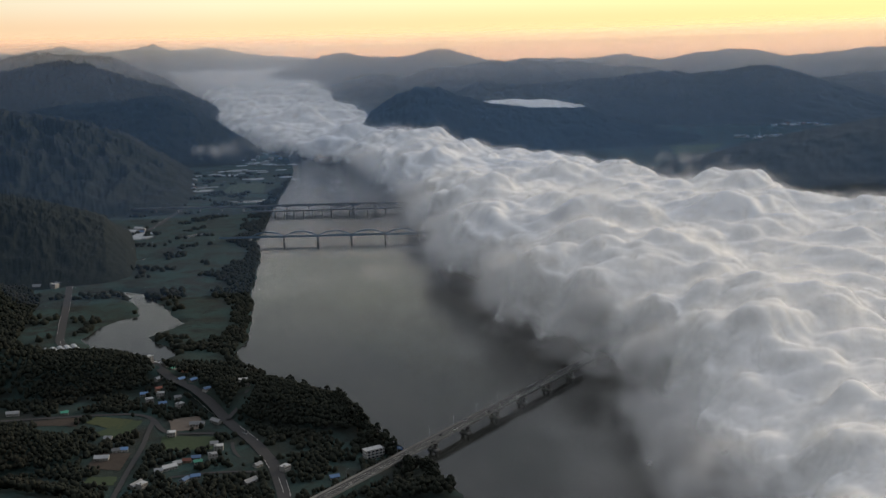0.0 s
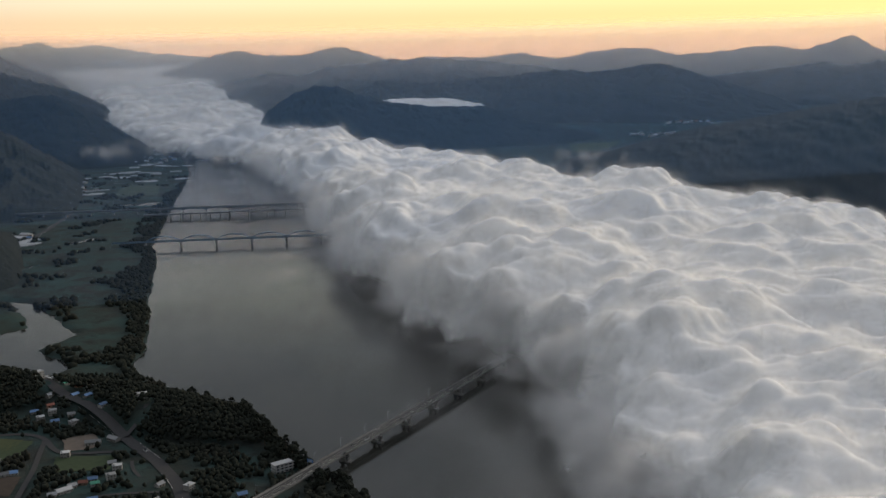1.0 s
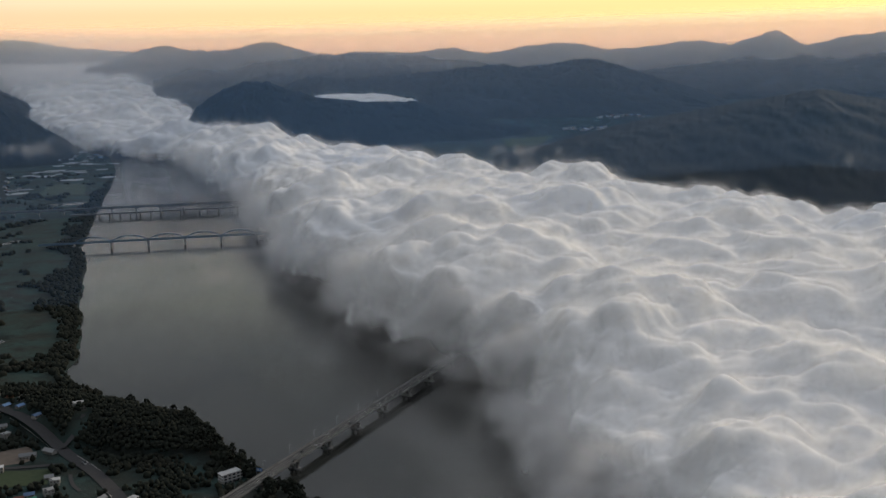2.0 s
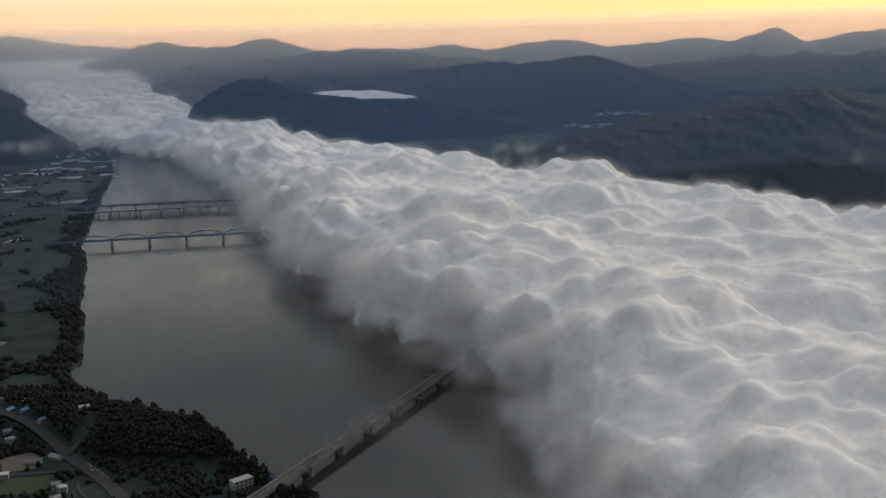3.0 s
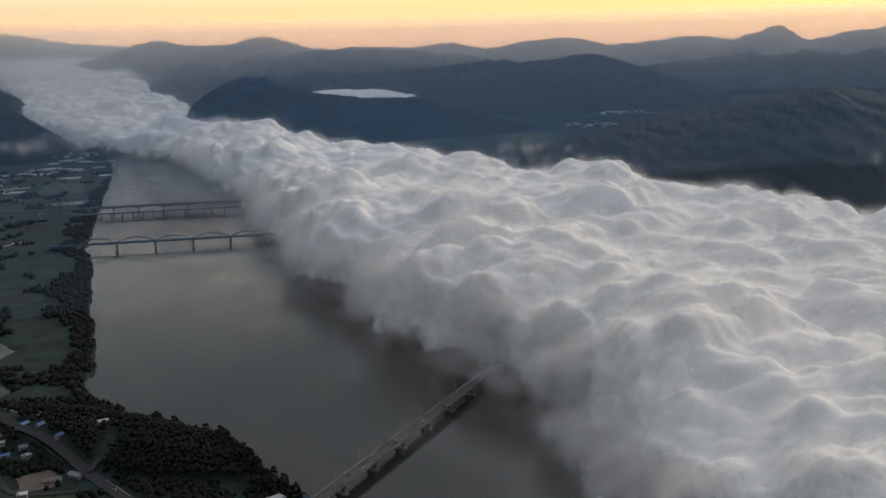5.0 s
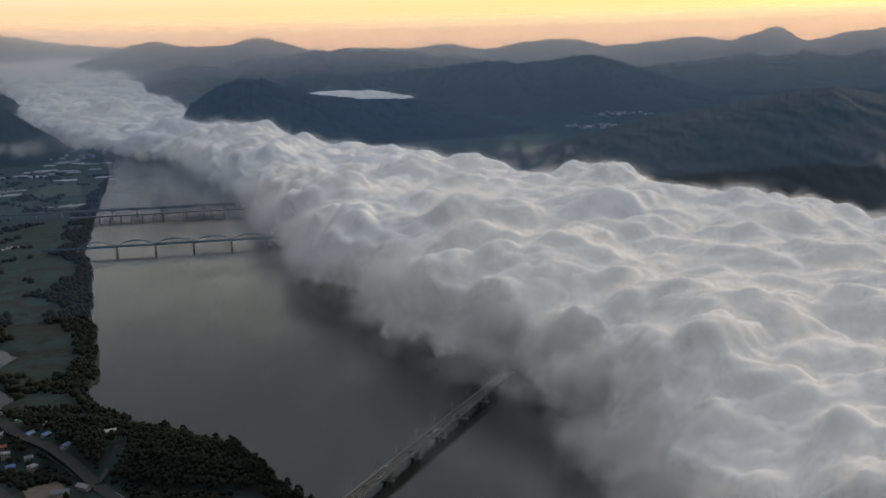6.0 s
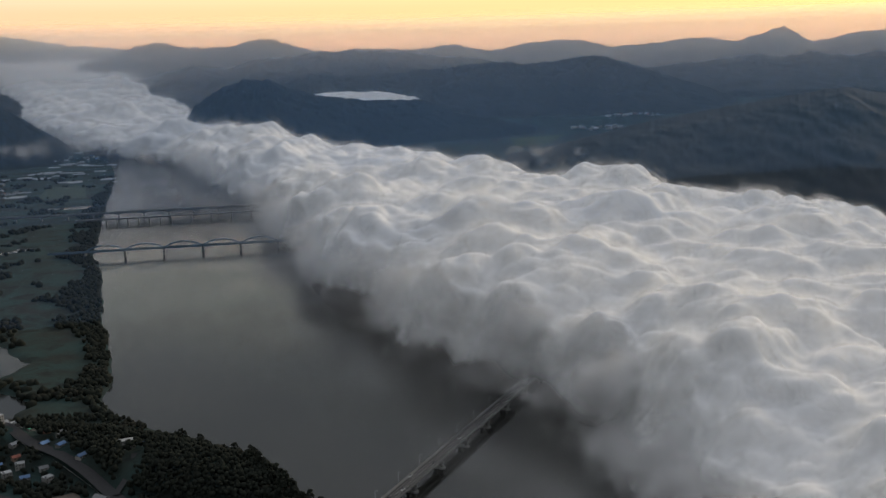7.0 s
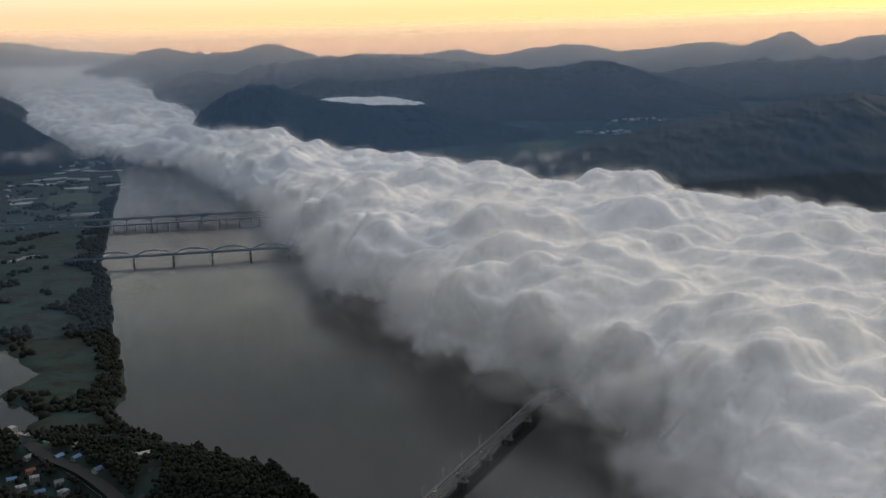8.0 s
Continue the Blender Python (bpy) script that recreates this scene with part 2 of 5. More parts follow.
# ---- mesh helpers ----
def mesh_of(name, verts, faces, mat, smooth=False):
    me = bpy.data.meshes.new(name)
    me.from_pydata([tuple(map(float, v)) for v in verts], [], [tuple(map(int, f)) for f in faces])
    me.materials.append(mat)
    if smooth:
        me.polygons.foreach_set("use_smooth", [True] * len(me.polygons))
    me.update()
    return me


def sheet(name, grid, mat, smooth=True, close=False):
    """A mesh over an n x m grid of points."""
    n, m, _ = grid.shape
    idx = np.arange(n * m).reshape(n, m)
    if close:
        idx = np.concatenate([idx, idx[:, :1]], 1)
    a, b, c, d = idx[:-1, :-1], idx[:-1, 1:], idx[1:, 1:], idx[1:, :-1]
    quads = np.stack([a, b, c, d], -1).reshape(-1, 4)
    me = bpy.data.meshes.new(name)
    me.vertices.add(n * m)
    me.vertices.foreach_set("co", grid.reshape(-1).astype(np.float32))
    me.loops.add(quads.size)
    me.loops.foreach_set("vertex_index", quads.reshape(-1).astype(np.int32))
    me.polygons.add(len(quads))
    me.polygons.foreach_set("loop_start", (np.arange(len(quads)) * 4).astype(np.int32))
    me.update(calc_edges=True)
    me.polygons.foreach_set("use_smooth", [smooth] * len(quads))
    me.materials.append(mat)
    return new(name, me)


def part(name, bm, mat, parent=None, label=""):
    me = bpy.data.meshes.new(name)
    bm.to_mesh(me)
    bm.free()
    me.materials.append(mat)
    ob = new(name, me)
    if parent is not None:
        ob.parent = parent
    return tagged(ob, label)


def shared(name, me, parent, m):
    ob = new(name, me)
    ob.parent = parent
    ob.matrix_basis = m
    return ob


def box(bm, x0, x1, y0, y1, z0, z1, bevel=0.0, m=None):
    r = bmesh.ops.create_cube(bm, size=1)
    vs = r["verts"]
    bmesh.ops.transform(bm, matrix=Matrix.LocRotScale(((x0 + x1) / 2, (y0 + y1) / 2, (z0 + z1) / 2), None, (x1 - x0, y1 - y0, z1 - z0)), verts=vs)
    if bevel:
        es = list({e for v in vs for e in v.link_edges})
        r = bmesh.ops.bevel(bm, geom=es, offset=bevel, segments=1, affect="EDGES")
        vs = list({v for f in r["faces"] for v in f.verts} | {v for v in vs if v.is_valid})
    if m is not None:
        bmesh.ops.transform(bm, matrix=m, verts=vs)
    return bm


def bar(bm, a, b, w, h):
    """A beam from a to b, w wide and h high."""
    a, b = Vector(a), Vector(b)
    d = b - a
    q = d.to_track_quat("X", "Z").to_matrix().to_4x4()
    box(bm, 0, d.length, -w / 2, w / 2, -h / 2, h / 2, 0, Matrix.Translation(a) @ q)
    return bm


def lathe(bm, rings, n=12, m=None):
    """A turned shape: rings of (radius, z)."""
    rows = [[bm.verts.new((r * math.cos(2 * math.pi * k / n), r * math.sin(2 * math.pi * k / n), z)) for k in range(n)] for r, z in rings]
    for p, q in zip(rows, rows[1:]):
        for k in range(n):
            bm.faces.new((p[k], p[(k + 1) % n], q[(k + 1) % n], q[k]))
    bm.faces.new(rows[0][::-1])
    bm.faces.new(rows[-1])
    if m is not None:
        bmesh.ops.transform(bm, matrix=m, verts=[v for r in rows for v in r])
    return bm


# ---- the lie of the land ----
BANK_Y = (-3000, 0, 500, 725, 764, 841, 930, 1020, 1093, 1141, 1200, 1300, 1583, 1787, 1980, 2401, 2749, 3403, 4006, 5000, 10000, 20000, 45000)
BANK_X = (260, 150, 60, 7, -10, -54, -95, -160, -229, -249, -245, -261, -305, -332, -370, -412, -443, -504, -604, -1050, -2290, -5400, -14000)
RIGHT_Y = (-3000, 0, 1238, 1675, 2158, 2670, 3338, 4333, 5266, 10000, 20000, 45000)
RIGHT_X = (900, 800, 640, 560, 520, 450, 300, 0, -300, -700, -2400, -6000)


def bank(y):
    return np.interp(y, BANK_Y, BANK_X) + 7 * perlin(y / 60.0, y * 0 + 3.3, seed=5) + 3 * perlin(y / 17.0, y * 0 + 8.1, seed=6)


def bump_hill(x, y, cx, cy, rx_, ry_, turn, h):
    c, s = math.cos(turn), math.sin(turn)
    u, v = (x - cx) * c + (y - cy) * s, -(x - cx) * s + (y - cy) * c
    k = np.clip(1 - (u / rx_) ** 2 - (v / ry_) ** 2, 0, 1)
    return h * k * k * (3 - 2 * k)


LAKE = ((-560, 1514), (-490, 1516), (-455, 1492), (-408, 1420), (-348, 1302), (-372, 1229), (-318, 1165), (-322, 1095), (-388, 1095), (-456, 1232), (-453, 1298), (-418, 1348), (-456, 1438), (-490, 1500), (-560, 1506))
PONDS = ((-558, 1757, 66, 11, 1.25), (-517, 2050, 50, 22, 0.85), (-385, 2062, 60, 9, 0.2), (-372, 1948, 30, 9, 0.0), (-500, 2618, 95, 32, 0.0), (-500, 2545, 75, 10, -0.1))


def lake_depth(x, y):
    """Above nought on the water of the pond and the inlets."""
    x = x + 9 * perlin(x / 30.0, y / 30.0, seed=41)
    y = y + 9 * perlin(x / 30.0, y / 30.0, seed=42)
    inside = np.zeros(np.shape(x), bool)
    dist = np.full(np.shape(x), 1e9)
    for (ax, ay), (bx, by) in zip(LAKE, LAKE[1:] + LAKE[:1]):
        t = np.clip(((x - ax) * (bx - ax) + (y - ay) * (by - ay)) / ((bx - ax) ** 2 + (by - ay) ** 2), 0, 1)
        dist = np.minimum(dist, np.hypot(x - ax - t * (bx - ax), y - ay - t * (by - ay)))
        if by != ay:
            inside ^= ((ay > y) != (by > y)) & (x < (bx - ax) * (y - ay) / (by - ay) + ax)
    k = np.where(inside, dist, -dist) / 60.0
    for cx, cy, a, b, turn in PONDS:
        c, s = math.cos(turn), math.sin(turn)
        u, v = (x - cx) * c + (y - cy) * s, -(x - cx) * s + (y - cy) * c
        k = np.maximum(k, 1 - np.sqrt((u / a) ** 2 + (v / b) ** 2))
    return k


def land(x, y):
    """The height of the ground above the river."""
    x, y = np.asarray(x, float), np.asarray(y, float)
    near_left = step(10, 120, bank(y) - x)
    h = 1.6 + 3.5 * near_left * step(0, 1, 0.5 + 0.5 * fbm(x / 260, y / 260, octaves=3, seed=11)) + 0.5 * fbm(x / 40, y / 40, octaves=3, seed=12)
    h = h + 10 * step(40, 500, x - np.interp(y, RIGHT_Y, RIGHT_X))
    # wooded headland and the low hills below the flight path
    h = h + bump_hill(x, y, -195, 955, 185, 50, 2.5, 17) * (0.9 + 0.2 * fbm(x / 60, y / 60, seed=14))
    h = h + bump_hill(x, y, -400, 1025, 120, 60, 0.1, 24)
    h = h + bump_hill(x, y, -600, 1010, 190, 120, 0.3, 48)
    h = h + bump_hill(x, y, -720, 1330, 150, 190, 0.1, 60)
    h = h + bump_hill(x, y, -430, 800, 130, 60, 0.2, 18)
    h = h + bump_hill(x, y, -420, 690, 200, 60, 0.0, 24)
    h = h + bump_hill(x, y, -15, 690, 60, 55, 0.6, 9)
    # water
    wet = np.minimum(x - bank(y), np.interp(y, RIGHT_Y, RIGHT_X) - x)
    h = np.where(wet > -6, np.minimum(h, np.interp(wet, (-6, 0, 25), (1.2, -0.1, -6))), h)
    k = lake_depth(x, y)
    low = np.interp(k, (-0.15, 0.0, 0.25), (3.0, -0.05, -2.0))
    h = np.where(k > -0.15, np.minimum(h, low), h)
    return h


def build_ground():
    rings = np.concatenate([np.array([0.0, 60, 120, 180, 240, 300, 350, 400]), np.geomspace(420, 3000, 300)[0:], np.geomspace(3060, 60000, 90)])
    ang = np.radians(np.concatenate([np.arange(-180, -48, 4.0), np.arange(-48, 40, 0.25), np.arange(40, 180, 4.0)]))
    r, a = np.meshgrid(rings, ang, indexing="ij")
    x, y = EYE_MID[0] + r * np.sin(a), EYE_MID[1] + r * np.cos(a)
    g = np.stack([x, y, land(x, y)], -1)
    return tagged(sheet("ground", warp(g), M_GROUND, close=True), "dark green valley floor with small fields and scrub", "ground", kind="structure")


ground = build_ground()


def build_water():
    rings = np.concatenate([np.array([0.0, 300, 700]), np.linspace(900, 3000, 20), np.geomspace(3100, 60000, 40)])
    ang = np.radians(np.arange(-180, 180, 3.0))
    r, a = np.meshgrid(rings, ang, indexing="ij")
    x, y = EYE_MID[0] + r * np.sin(a), EYE_MID[1] + r * np.cos(a)
    g = warp(np.stack([x, y, np.zeros_like(x)], -1))
    return tagged(sheet("water", g, M_WATER, close=True), "wide calm grey river reflecting the dawn sky", "river", kind="structure")


water = build_water()


def ridge(name, label, crest, front, back, rough=1.0, seed=0, base=-5.0, mat=None, n=620, m=64):
    """A wooded mountain: its crest line of (x, y, z) with spurs and gullies running down both sides."""
    c = np.array(crest, float)
    s = np.concatenate([[0], np.cumsum(np.hypot(np.diff(c[:, 0]), np.diff(c[:, 1])))])
    k = np.linspace(0, s[-1], n)
    x, y, z = (np.interp(k, s, c[:, i]) for i in range(3))
    w = max(3, n // (60 if np.max(z) < 300 else 130))
    ker = np.hanning(w + 2)[1:-1]
    ker = ker / ker.sum()
    pad = np.pad(z, (w, w), mode="edge")
    z = np.convolve(pad, ker, mode="same")[w:-w]
    size = s[-1] / 12.0
    jag = rough * np.maximum(z, 40) * (0.03 if np.max(z) < 300 else 0.075) * fbm(k / size * 4.0, k * 0 + seed * 1.7, octaves=7, seed=seed, gain=0.62)
    gx, gy = x - EYE_MID[0], y - EYE_MID[1]
    d = np.hypot(gx, gy)
    gx, gy = gx / d, gy / d
    v = np.concatenate([-np.linspace(1, 0, m) ** 1.2, np.linspace(0, 1, m // 3)[1:] ** 1.2])
    V, X = np.meshgrid(v, x, indexing="xy")
    off = np.where(V < 0, V * front, V * back)
    X = x[:, None] + gx[:, None] * off
    Y = y[:, None] + gy[:, None] * off
    a = np.abs(V)
    prof = (1 - a) ** 1.15 * (1 + 0.35 * a)
    ends = np.minimum(np.arange(n), np.arange(n)[::-1])[:, None] / (n * 0.04)
    ends = np.clip(ends, 0, 1)
    spur = 1 - 2.0 * np.abs(fbm(X / size, Y / (size * 1.6), octaves=5, seed=seed + 20, gain=0.52))
    env = np.clip(a * 5, 0, 1) * (1 - a) ** 0.7
    Z = jag[:, None] * np.exp(-9.0 * a) + base + (z[:, None] - base) * (prof + (0.08 if np.max(z) < 260 else 0.22) * rough * env * spur)
    Z = base + (Z - base) * (0.75 + 0.25 * ends) - (1 - ends) * 4
    grain = np.clip(a * 6, 0, 1) * (1 - a) * 0.014 * np.max(z)
    Z = Z + grain * fbm(X / (size * 0.22), Y / (size * 0.22), octaves=3, seed=seed + 40)
    g = np.stack([X, Y, Z], -1)
    return tagged(sheet(name, warp(g), mat or M_WOODED), label, "mountain", kind="structure")


ridge("mountain_1", "dark wooded foot slope beside the valley road", [(-1050, 1560, 190), (-810, 1720, 141), (-710, 1760, 117), (-660, 1780, 100), (-610, 1800, 77), (-575, 1815, 30), (-560, 1825, 2)], 260, 500, seed=1)
ridge("mountain_2", "dark blue wooded mountain flank behind the village", [(-1900, 2700, 330), (-1470, 2960, 278), (-1310, 3030, 240), (-1220, 3070, 220), (-1100, 3110, 198), (-980, 3150, 150), (-860, 3190, 70), (-780, 3210, 5)], 900, 700, seed=2)
ridge("mountain_3", "rounded dark wooded hill rising out of the fog", [(-1900, 4200, 120), (-1700, 4270, 205), (-1600, 4310, 222), (-1490, 4350, 226), (-1360, 4390, 233), (-1250, 4430, 248), (-1180, 4450, 246), (-1090, 4470, 200), (-980, 4490, 125), (-860, 4515, 40), (-800, 4520, 2)], 900, 700, seed=3)
ridge("mountain_4", "broad blue wooded mountain with a rounded top", [(-3700, 6000, 300), (-2990, 6330, 353), (-2750, 6440, 381), (-2600, 6500, 412), (-2410, 6570, 443), (-2250, 6630, 421), (-2030, 6700, 333), (-1690, 6790, 236), (-1550, 6830, 166), (-1400, 6850, 60)], 1500, 1200, seed=4)
ridge("mountain_5", "hazy blue wooded ridge behind the broad mountain", [(-5200, 9200, 560), (-4380, 9540, 549), (-4120, 9660, 528), (-3840, 9770, 580), (-3510, 9890, 563), (-3170, 10010, 540), (-2930, 10080, 427), (-2630, 10160, 294), (-2400, 10200, 90)], 2200, 1500, seed=5)
ridge("mountain_6", "pale violet mountain chain on the horizon", [(-11000, 19200, 1000), (-9160, 20000, 944), (-8330, 20360, 876), (-8040, 20480, 947), (-7450, 20700, 1024), (-7050, 20840, 906), (-6430, 21040, 917), (-5840, 21210, 1018), (-5260, 21360, 893), (-4700, 21490, 974), (-4030, 21630, 810), (-2770, 21830, 688), (-1200, 21900, 480), (3000, 21700, 430)], 5000, 3000, 0.6, seed=6)
ridge("mountain_7", "blue-grey mountain with two peaks beyond the fog", [(-2500, 13880, 250), (-2250, 13910, 356), (-1850, 13970, 460), (-1560, 14010, 567), (-1240, 14040, 625), (-930, 14060, 546), (-420, 14080, 542), (-130, 14090, 608), (130, 14090, 646), (460, 14080, 536), (830, 14060, 438), (1430, 14010, 386), (2400, 13900, 250)], 3000, 2500, 0.7, seed=7)
ridge("mountain_8", "blue-grey wooded ridge between fog and far peaks", [(-1300, 9520, 110), (-1100, 9530, 195), (-800, 9560, 274), (-560, 9570, 317), (-310, 9580, 281), (-110, 9590, 345), (400, 9580, 393), (910, 9540, 415), (1210, 9500, 382), (1720, 9420, 333), (2020, 9360, 290), (2370, 9280, 240), (3000, 9100, 120)], 2000, 1700, 0.8, seed=8)
ridge("mountain_9", "long dark grey-blue wooded mountain above the side valley", [(0, 6890, 100), (80, 6890, 167), (280, 6880, 248), (480, 6870, 221), (780, 6840, 227), (1070, 6800, 249), (1290, 6760, 272), (1510, 6710, 285), (1650, 6670, 263), (1860, 6610, 286), (2090, 6540, 309), (2210, 6500, 277), (2310, 6470, 245), (2610, 6350, 138), (2900, 6220, 30)], 1500, 1300, seed=9)
ridge("mountain_10", "dark wooded hill with a rounded top beside the fog", [(-380, 4580, 100), (-310, 4580, 161), (-200, 4590, 224), (-110, 4590, 255), (-10, 4590, 250), (80, 4590, 211), (200, 4580, 178), (400, 4570, 153), (640, 4540, 147), (780, 4510, 86), (1020, 4460, 34), (1170, 4420, 4)], 700, 600, seed=10)
ridge("mountain_11", "grey mountain chain with a sharp peak under the yellow sky", [(600, 16050, 380), (1560, 16010, 508), (2370, 15900, 471), (2890, 15820, 534), (3440, 15700, 409), (4030, 15560, 537), (4770, 15350, 550), (5170, 15210, 428), (5650, 15040, 456), (6490, 14690, 538), (6860, 14520, 460), (7450, 14220, 635), (7840, 14010, 412), (8290, 13740, 523), (8720, 13470, 568), (9210, 13140, 456), (10500, 12000, 500)], 3500, 2500, 0.7, seed=11)
ridge("mountain_12", "grey wooded ridge in front of the sharp peak", [(2700, 8660, 40), (2940, 8580, 164), (3330, 8430, 216), (3460, 8380, 231), (3670, 8280, 254), (3980, 8140, 287), (4160, 8040, 259), (4350, 7940, 289), (4650, 7760, 254), (4890, 7610, 308), (5260, 7360, 348), (6000, 6800, 330)], 1800, 1500, 0.8, seed=12)
ridge("mountain_13", "long dark brown-grey wooded hill above the fog", [(560, 2910, 5), (640, 2900, 37), (730, 2880, 67), (810, 2860, 90), (940, 2810, 127), (1090, 2760, 156), (1220, 2700, 180), (1350, 2630, 205), (1430, 2580, 218), (1490, 2540, 203), (1560, 2500, 187), (1690, 2410, 200), (2100, 2050, 230)], 900, 800, 0.55, seed=13)

# ---- the fog ----
FOG_Y = (-900, 700, 830, 960, 1030, 1110, 1250, 1400, 1520, 1850, 1980, 2490, 3220, 3665, 4208, 5000, 7000, 10000, 20000, 45000)
FOG_X = (210, 160, 168, 190, 158, 116, 64, 48, 2, -28, -48, -90, -255, -380, -700, -1060, -1600, -2290, -5400, -14000)
FAR_Y = (-900, 500, 1131, 1264, 1375, 1475, 1740, 1965, 2430, 2900, 3548, 4308, 5266, 7000, 10000, 20000, 45000)
FAR_X = (1250, 1150, 980, 920, 870, 815, 700, 615, 490, 365, 105, -130, -300, -520, -950, -2400, -5500)


def fog_scale(y):
    """How much larger the billows are drawn far up the valley."""
    return 1 + 0.35 * np.clip((np.asarray(y, float) - 1500) / 2500, 0, 4) ** 0.9


def bank_edges(y):
    x0 = np.interp(y, FOG_Y, FOG_X) + 30 * fbm(y / 170.0, y * 0 + 2.2, octaves=3, seed=61)
    x1 = np.interp(y, FAR_Y, FAR_X) + 26 * fbm(y / 120.0, y * 0 + 7.2, octaves=3, seed=63)
    return x0, x1


def bank_base(X, Y, x0, x1):
    f = fog_scale(Y)
    left = (X - x0) / (95 * f)
    right = (x1 - X) / (135 * f)
    roll = lambda q: np.sqrt(np.clip(1 - (1 - np.clip(q, 0, 1)) ** 2.2, 0, 1))
    top = np.interp(Y, (0, 1500, 3000, 4500, 7000, 9500, 11500, 14000, 22000, 45000), (76, 74, 62, 60, 78, 108, 200, 280, 500, 1150))
    return top * np.minimum(roll(left), roll(right)) - 6 + (10 * fbm(X / 420, Y / 420, octaves=2, seed=82) + 15 * f * fbm((X + 0.3 * Y) / (130 * f), Y / (240 * f), octaves=2, seed=83)) * np.clip(np.minimum(left, right), 0, 1)


FLAT = 0.66        # the fog's heads are broader than high


class Fog:
    """A fog surface over a grid of rows of equal y, heaped up out of round heads on round heads."""

    def __init__(self, y, a, edges, base, margin=1.0):
        self.y, self.edges = y, edges
        x0, x1 = edges(y)
        f = 46 * fog_scale(y) * margin
        g0, g1 = x0 - f, x1 + f
        self.X = g0[:, None] + (g1 - g0)[:, None] * a[None, :]
        self.Y = np.repeat(y[:, None], len(a), 1)
        self.Z = base(self.X, self.Y, x0[:, None], x1[:, None])

    def height(self, x, y):
        i = min(np.searchsorted(self.y, y), len(self.y) - 1)
        return float(np.interp(x, self.X[i], self.Z[i]))

    def heap(self, balls):
        for x, y, z, r in balls:
            i0, i1 = np.searchsorted(self.y, (y - r, y + r))
            if i1 <= i0:
                continue
            X, Y, Z = self.X[i0:i1], self.Y[i0:i1], self.Z[i0:i1]
            d2 = (X - x) ** 2 + (Y - y) ** 2
            m = d2 < r * r
            if not m.any():
                continue
            top = z + FLAT * r * (1 - d2[m] / (r * r)) ** 0.85
            k = 0.26 * r
            h = np.clip(0.5 + 0.5 * (top - Z[m]) / k, 0, 1)
            Z[m] = Z[m] * (1 - h) + top * h + k * h * (1 - h)

    def settle(self, steep=1.6, rounds=10):
        """Fog slumps: no flank steeper than that."""
        Z = self.Z
        dx, dy = steep * np.abs(np.diff(self.X, axis=1)), steep * np.abs(np.diff(self.Y, axis=0))
        for _ in range(rounds):
            Z[:, 1:] = np.minimum(Z[:, 1:], Z[:, :-1] + dx)
            Z[:, :-1] = np.minimum(Z[:, :-1], Z[:, 1:] + dx)
            Z[1:] = np.minimum(Z[1:], Z[:-1] + dy)
            Z[:-1] = np.minimum(Z[:-1], Z[1:] + dy)
        Z[:, 1:-1] = 0.25 * Z[:, :-2] + 0.5 * Z[:, 1:-1] + 0.25 * Z[:, 2:]
        Z[1:-1] = 0.25 * Z[:-2] + 0.5 * Z[1:-1] + 0.25 * Z[2:]

    def mesh(self, name, mat, label, strength=1.0, foot=(4, 46), lift=0.0):
        f = fog_scale(self.Y)
        u = (self.X + 14 * f * fbm(self.X / (70 * f), self.Y / (70 * f), octaves=2, seed=84)) / f
        w = (self.Y + 14 * f * fbm(self.X / (70 * f), self.Y / (70 * f), octaves=2, seed=85)) / f
        heads = 3.6 * (puffs(u / 52, w / 44, 86) - 0.6) + 3.6 * (puffs(u / 27, w / 24, 87) - 0.6) + 2.2 * (puffs(u / 13, w / 12, 88) - 0.6)
        Z = self.Z + lift + f * heads * (0.55 + 0.7 * step(-0.5, 0.6, fbm(u / 190, w / 190, octaves=2, seed=90))) * np.clip(self.Z / 30, 0.2, 1)
        dens = step(foot[0], foot[1], self.Z + 22 * fbm(self.X / 60, self.Y / 60, self.Z / 40, 3, 89)) * strength
        ob = sheet(name, warp(np.stack([self.X, self.Y, Z], -1)), mat)
        at = ob.data.attributes.new("fog_depth", "FLOAT", "POINT")
        at.data.foreach_set("value", dens.reshape(-1).astype(np.float32))
        return tagged(ob, label, "fog", kind="stuff")


def scatter(r, y0, y1, edges, rnd_, gap, seed):
    """Spots for heads of about that radius, in clumps; with the bank's two edges at each."""
    ys, y = [], y0
    while y < y1:
        ys.append(y)
        y += gap * r * float(fog_scale(y))
    e0, e1 = edges(np.array(ys))
    out = []
    for y, a, b in zip(ys, e0, e1):
        f = float(fog_scale(y))
        x = a + 0.1 * r * f
        while x < b - 0.1 * r * f:
            out.append((x + rnd_.uniform(-0.6, 0.6) * r * f, y + rnd_.uniform(-0.6, 0.6) * r * f, r * f * rnd_.uniform(0.65, 1.3), rnd_.random()))
            x += gap * r * f
    p = np.array(out)
    keep = p[:, 3] < np.clip(0.62 + 1.3 * fbm(p[:, 0] / (r * 5), p[:, 1] / (r * 5), octaves=2, seed=seed), 0.08, 1)
    p = p[keep]
    a, b = edges(p[:, 1])
    return np.column_stack([p[:, :3], np.minimum(p[:, 0] - a, b - p[:, 0])])


def fog_rows(y0, k, y1=45000):
    out = [y0]
    while out[-1] < y1:
        d = max(abs(out[-1] - 80), 500.0)
        out.append(out[-1] + k * (0.0062 * d if d < 3000 else 0.0062 * d * (d / 3000) ** 0.8))
    return np.array(out)


def fog_cols(n):
    k = np.linspace(0, 1, n)
    return k - 0.11 * np.sin(2 * math.pi * k)


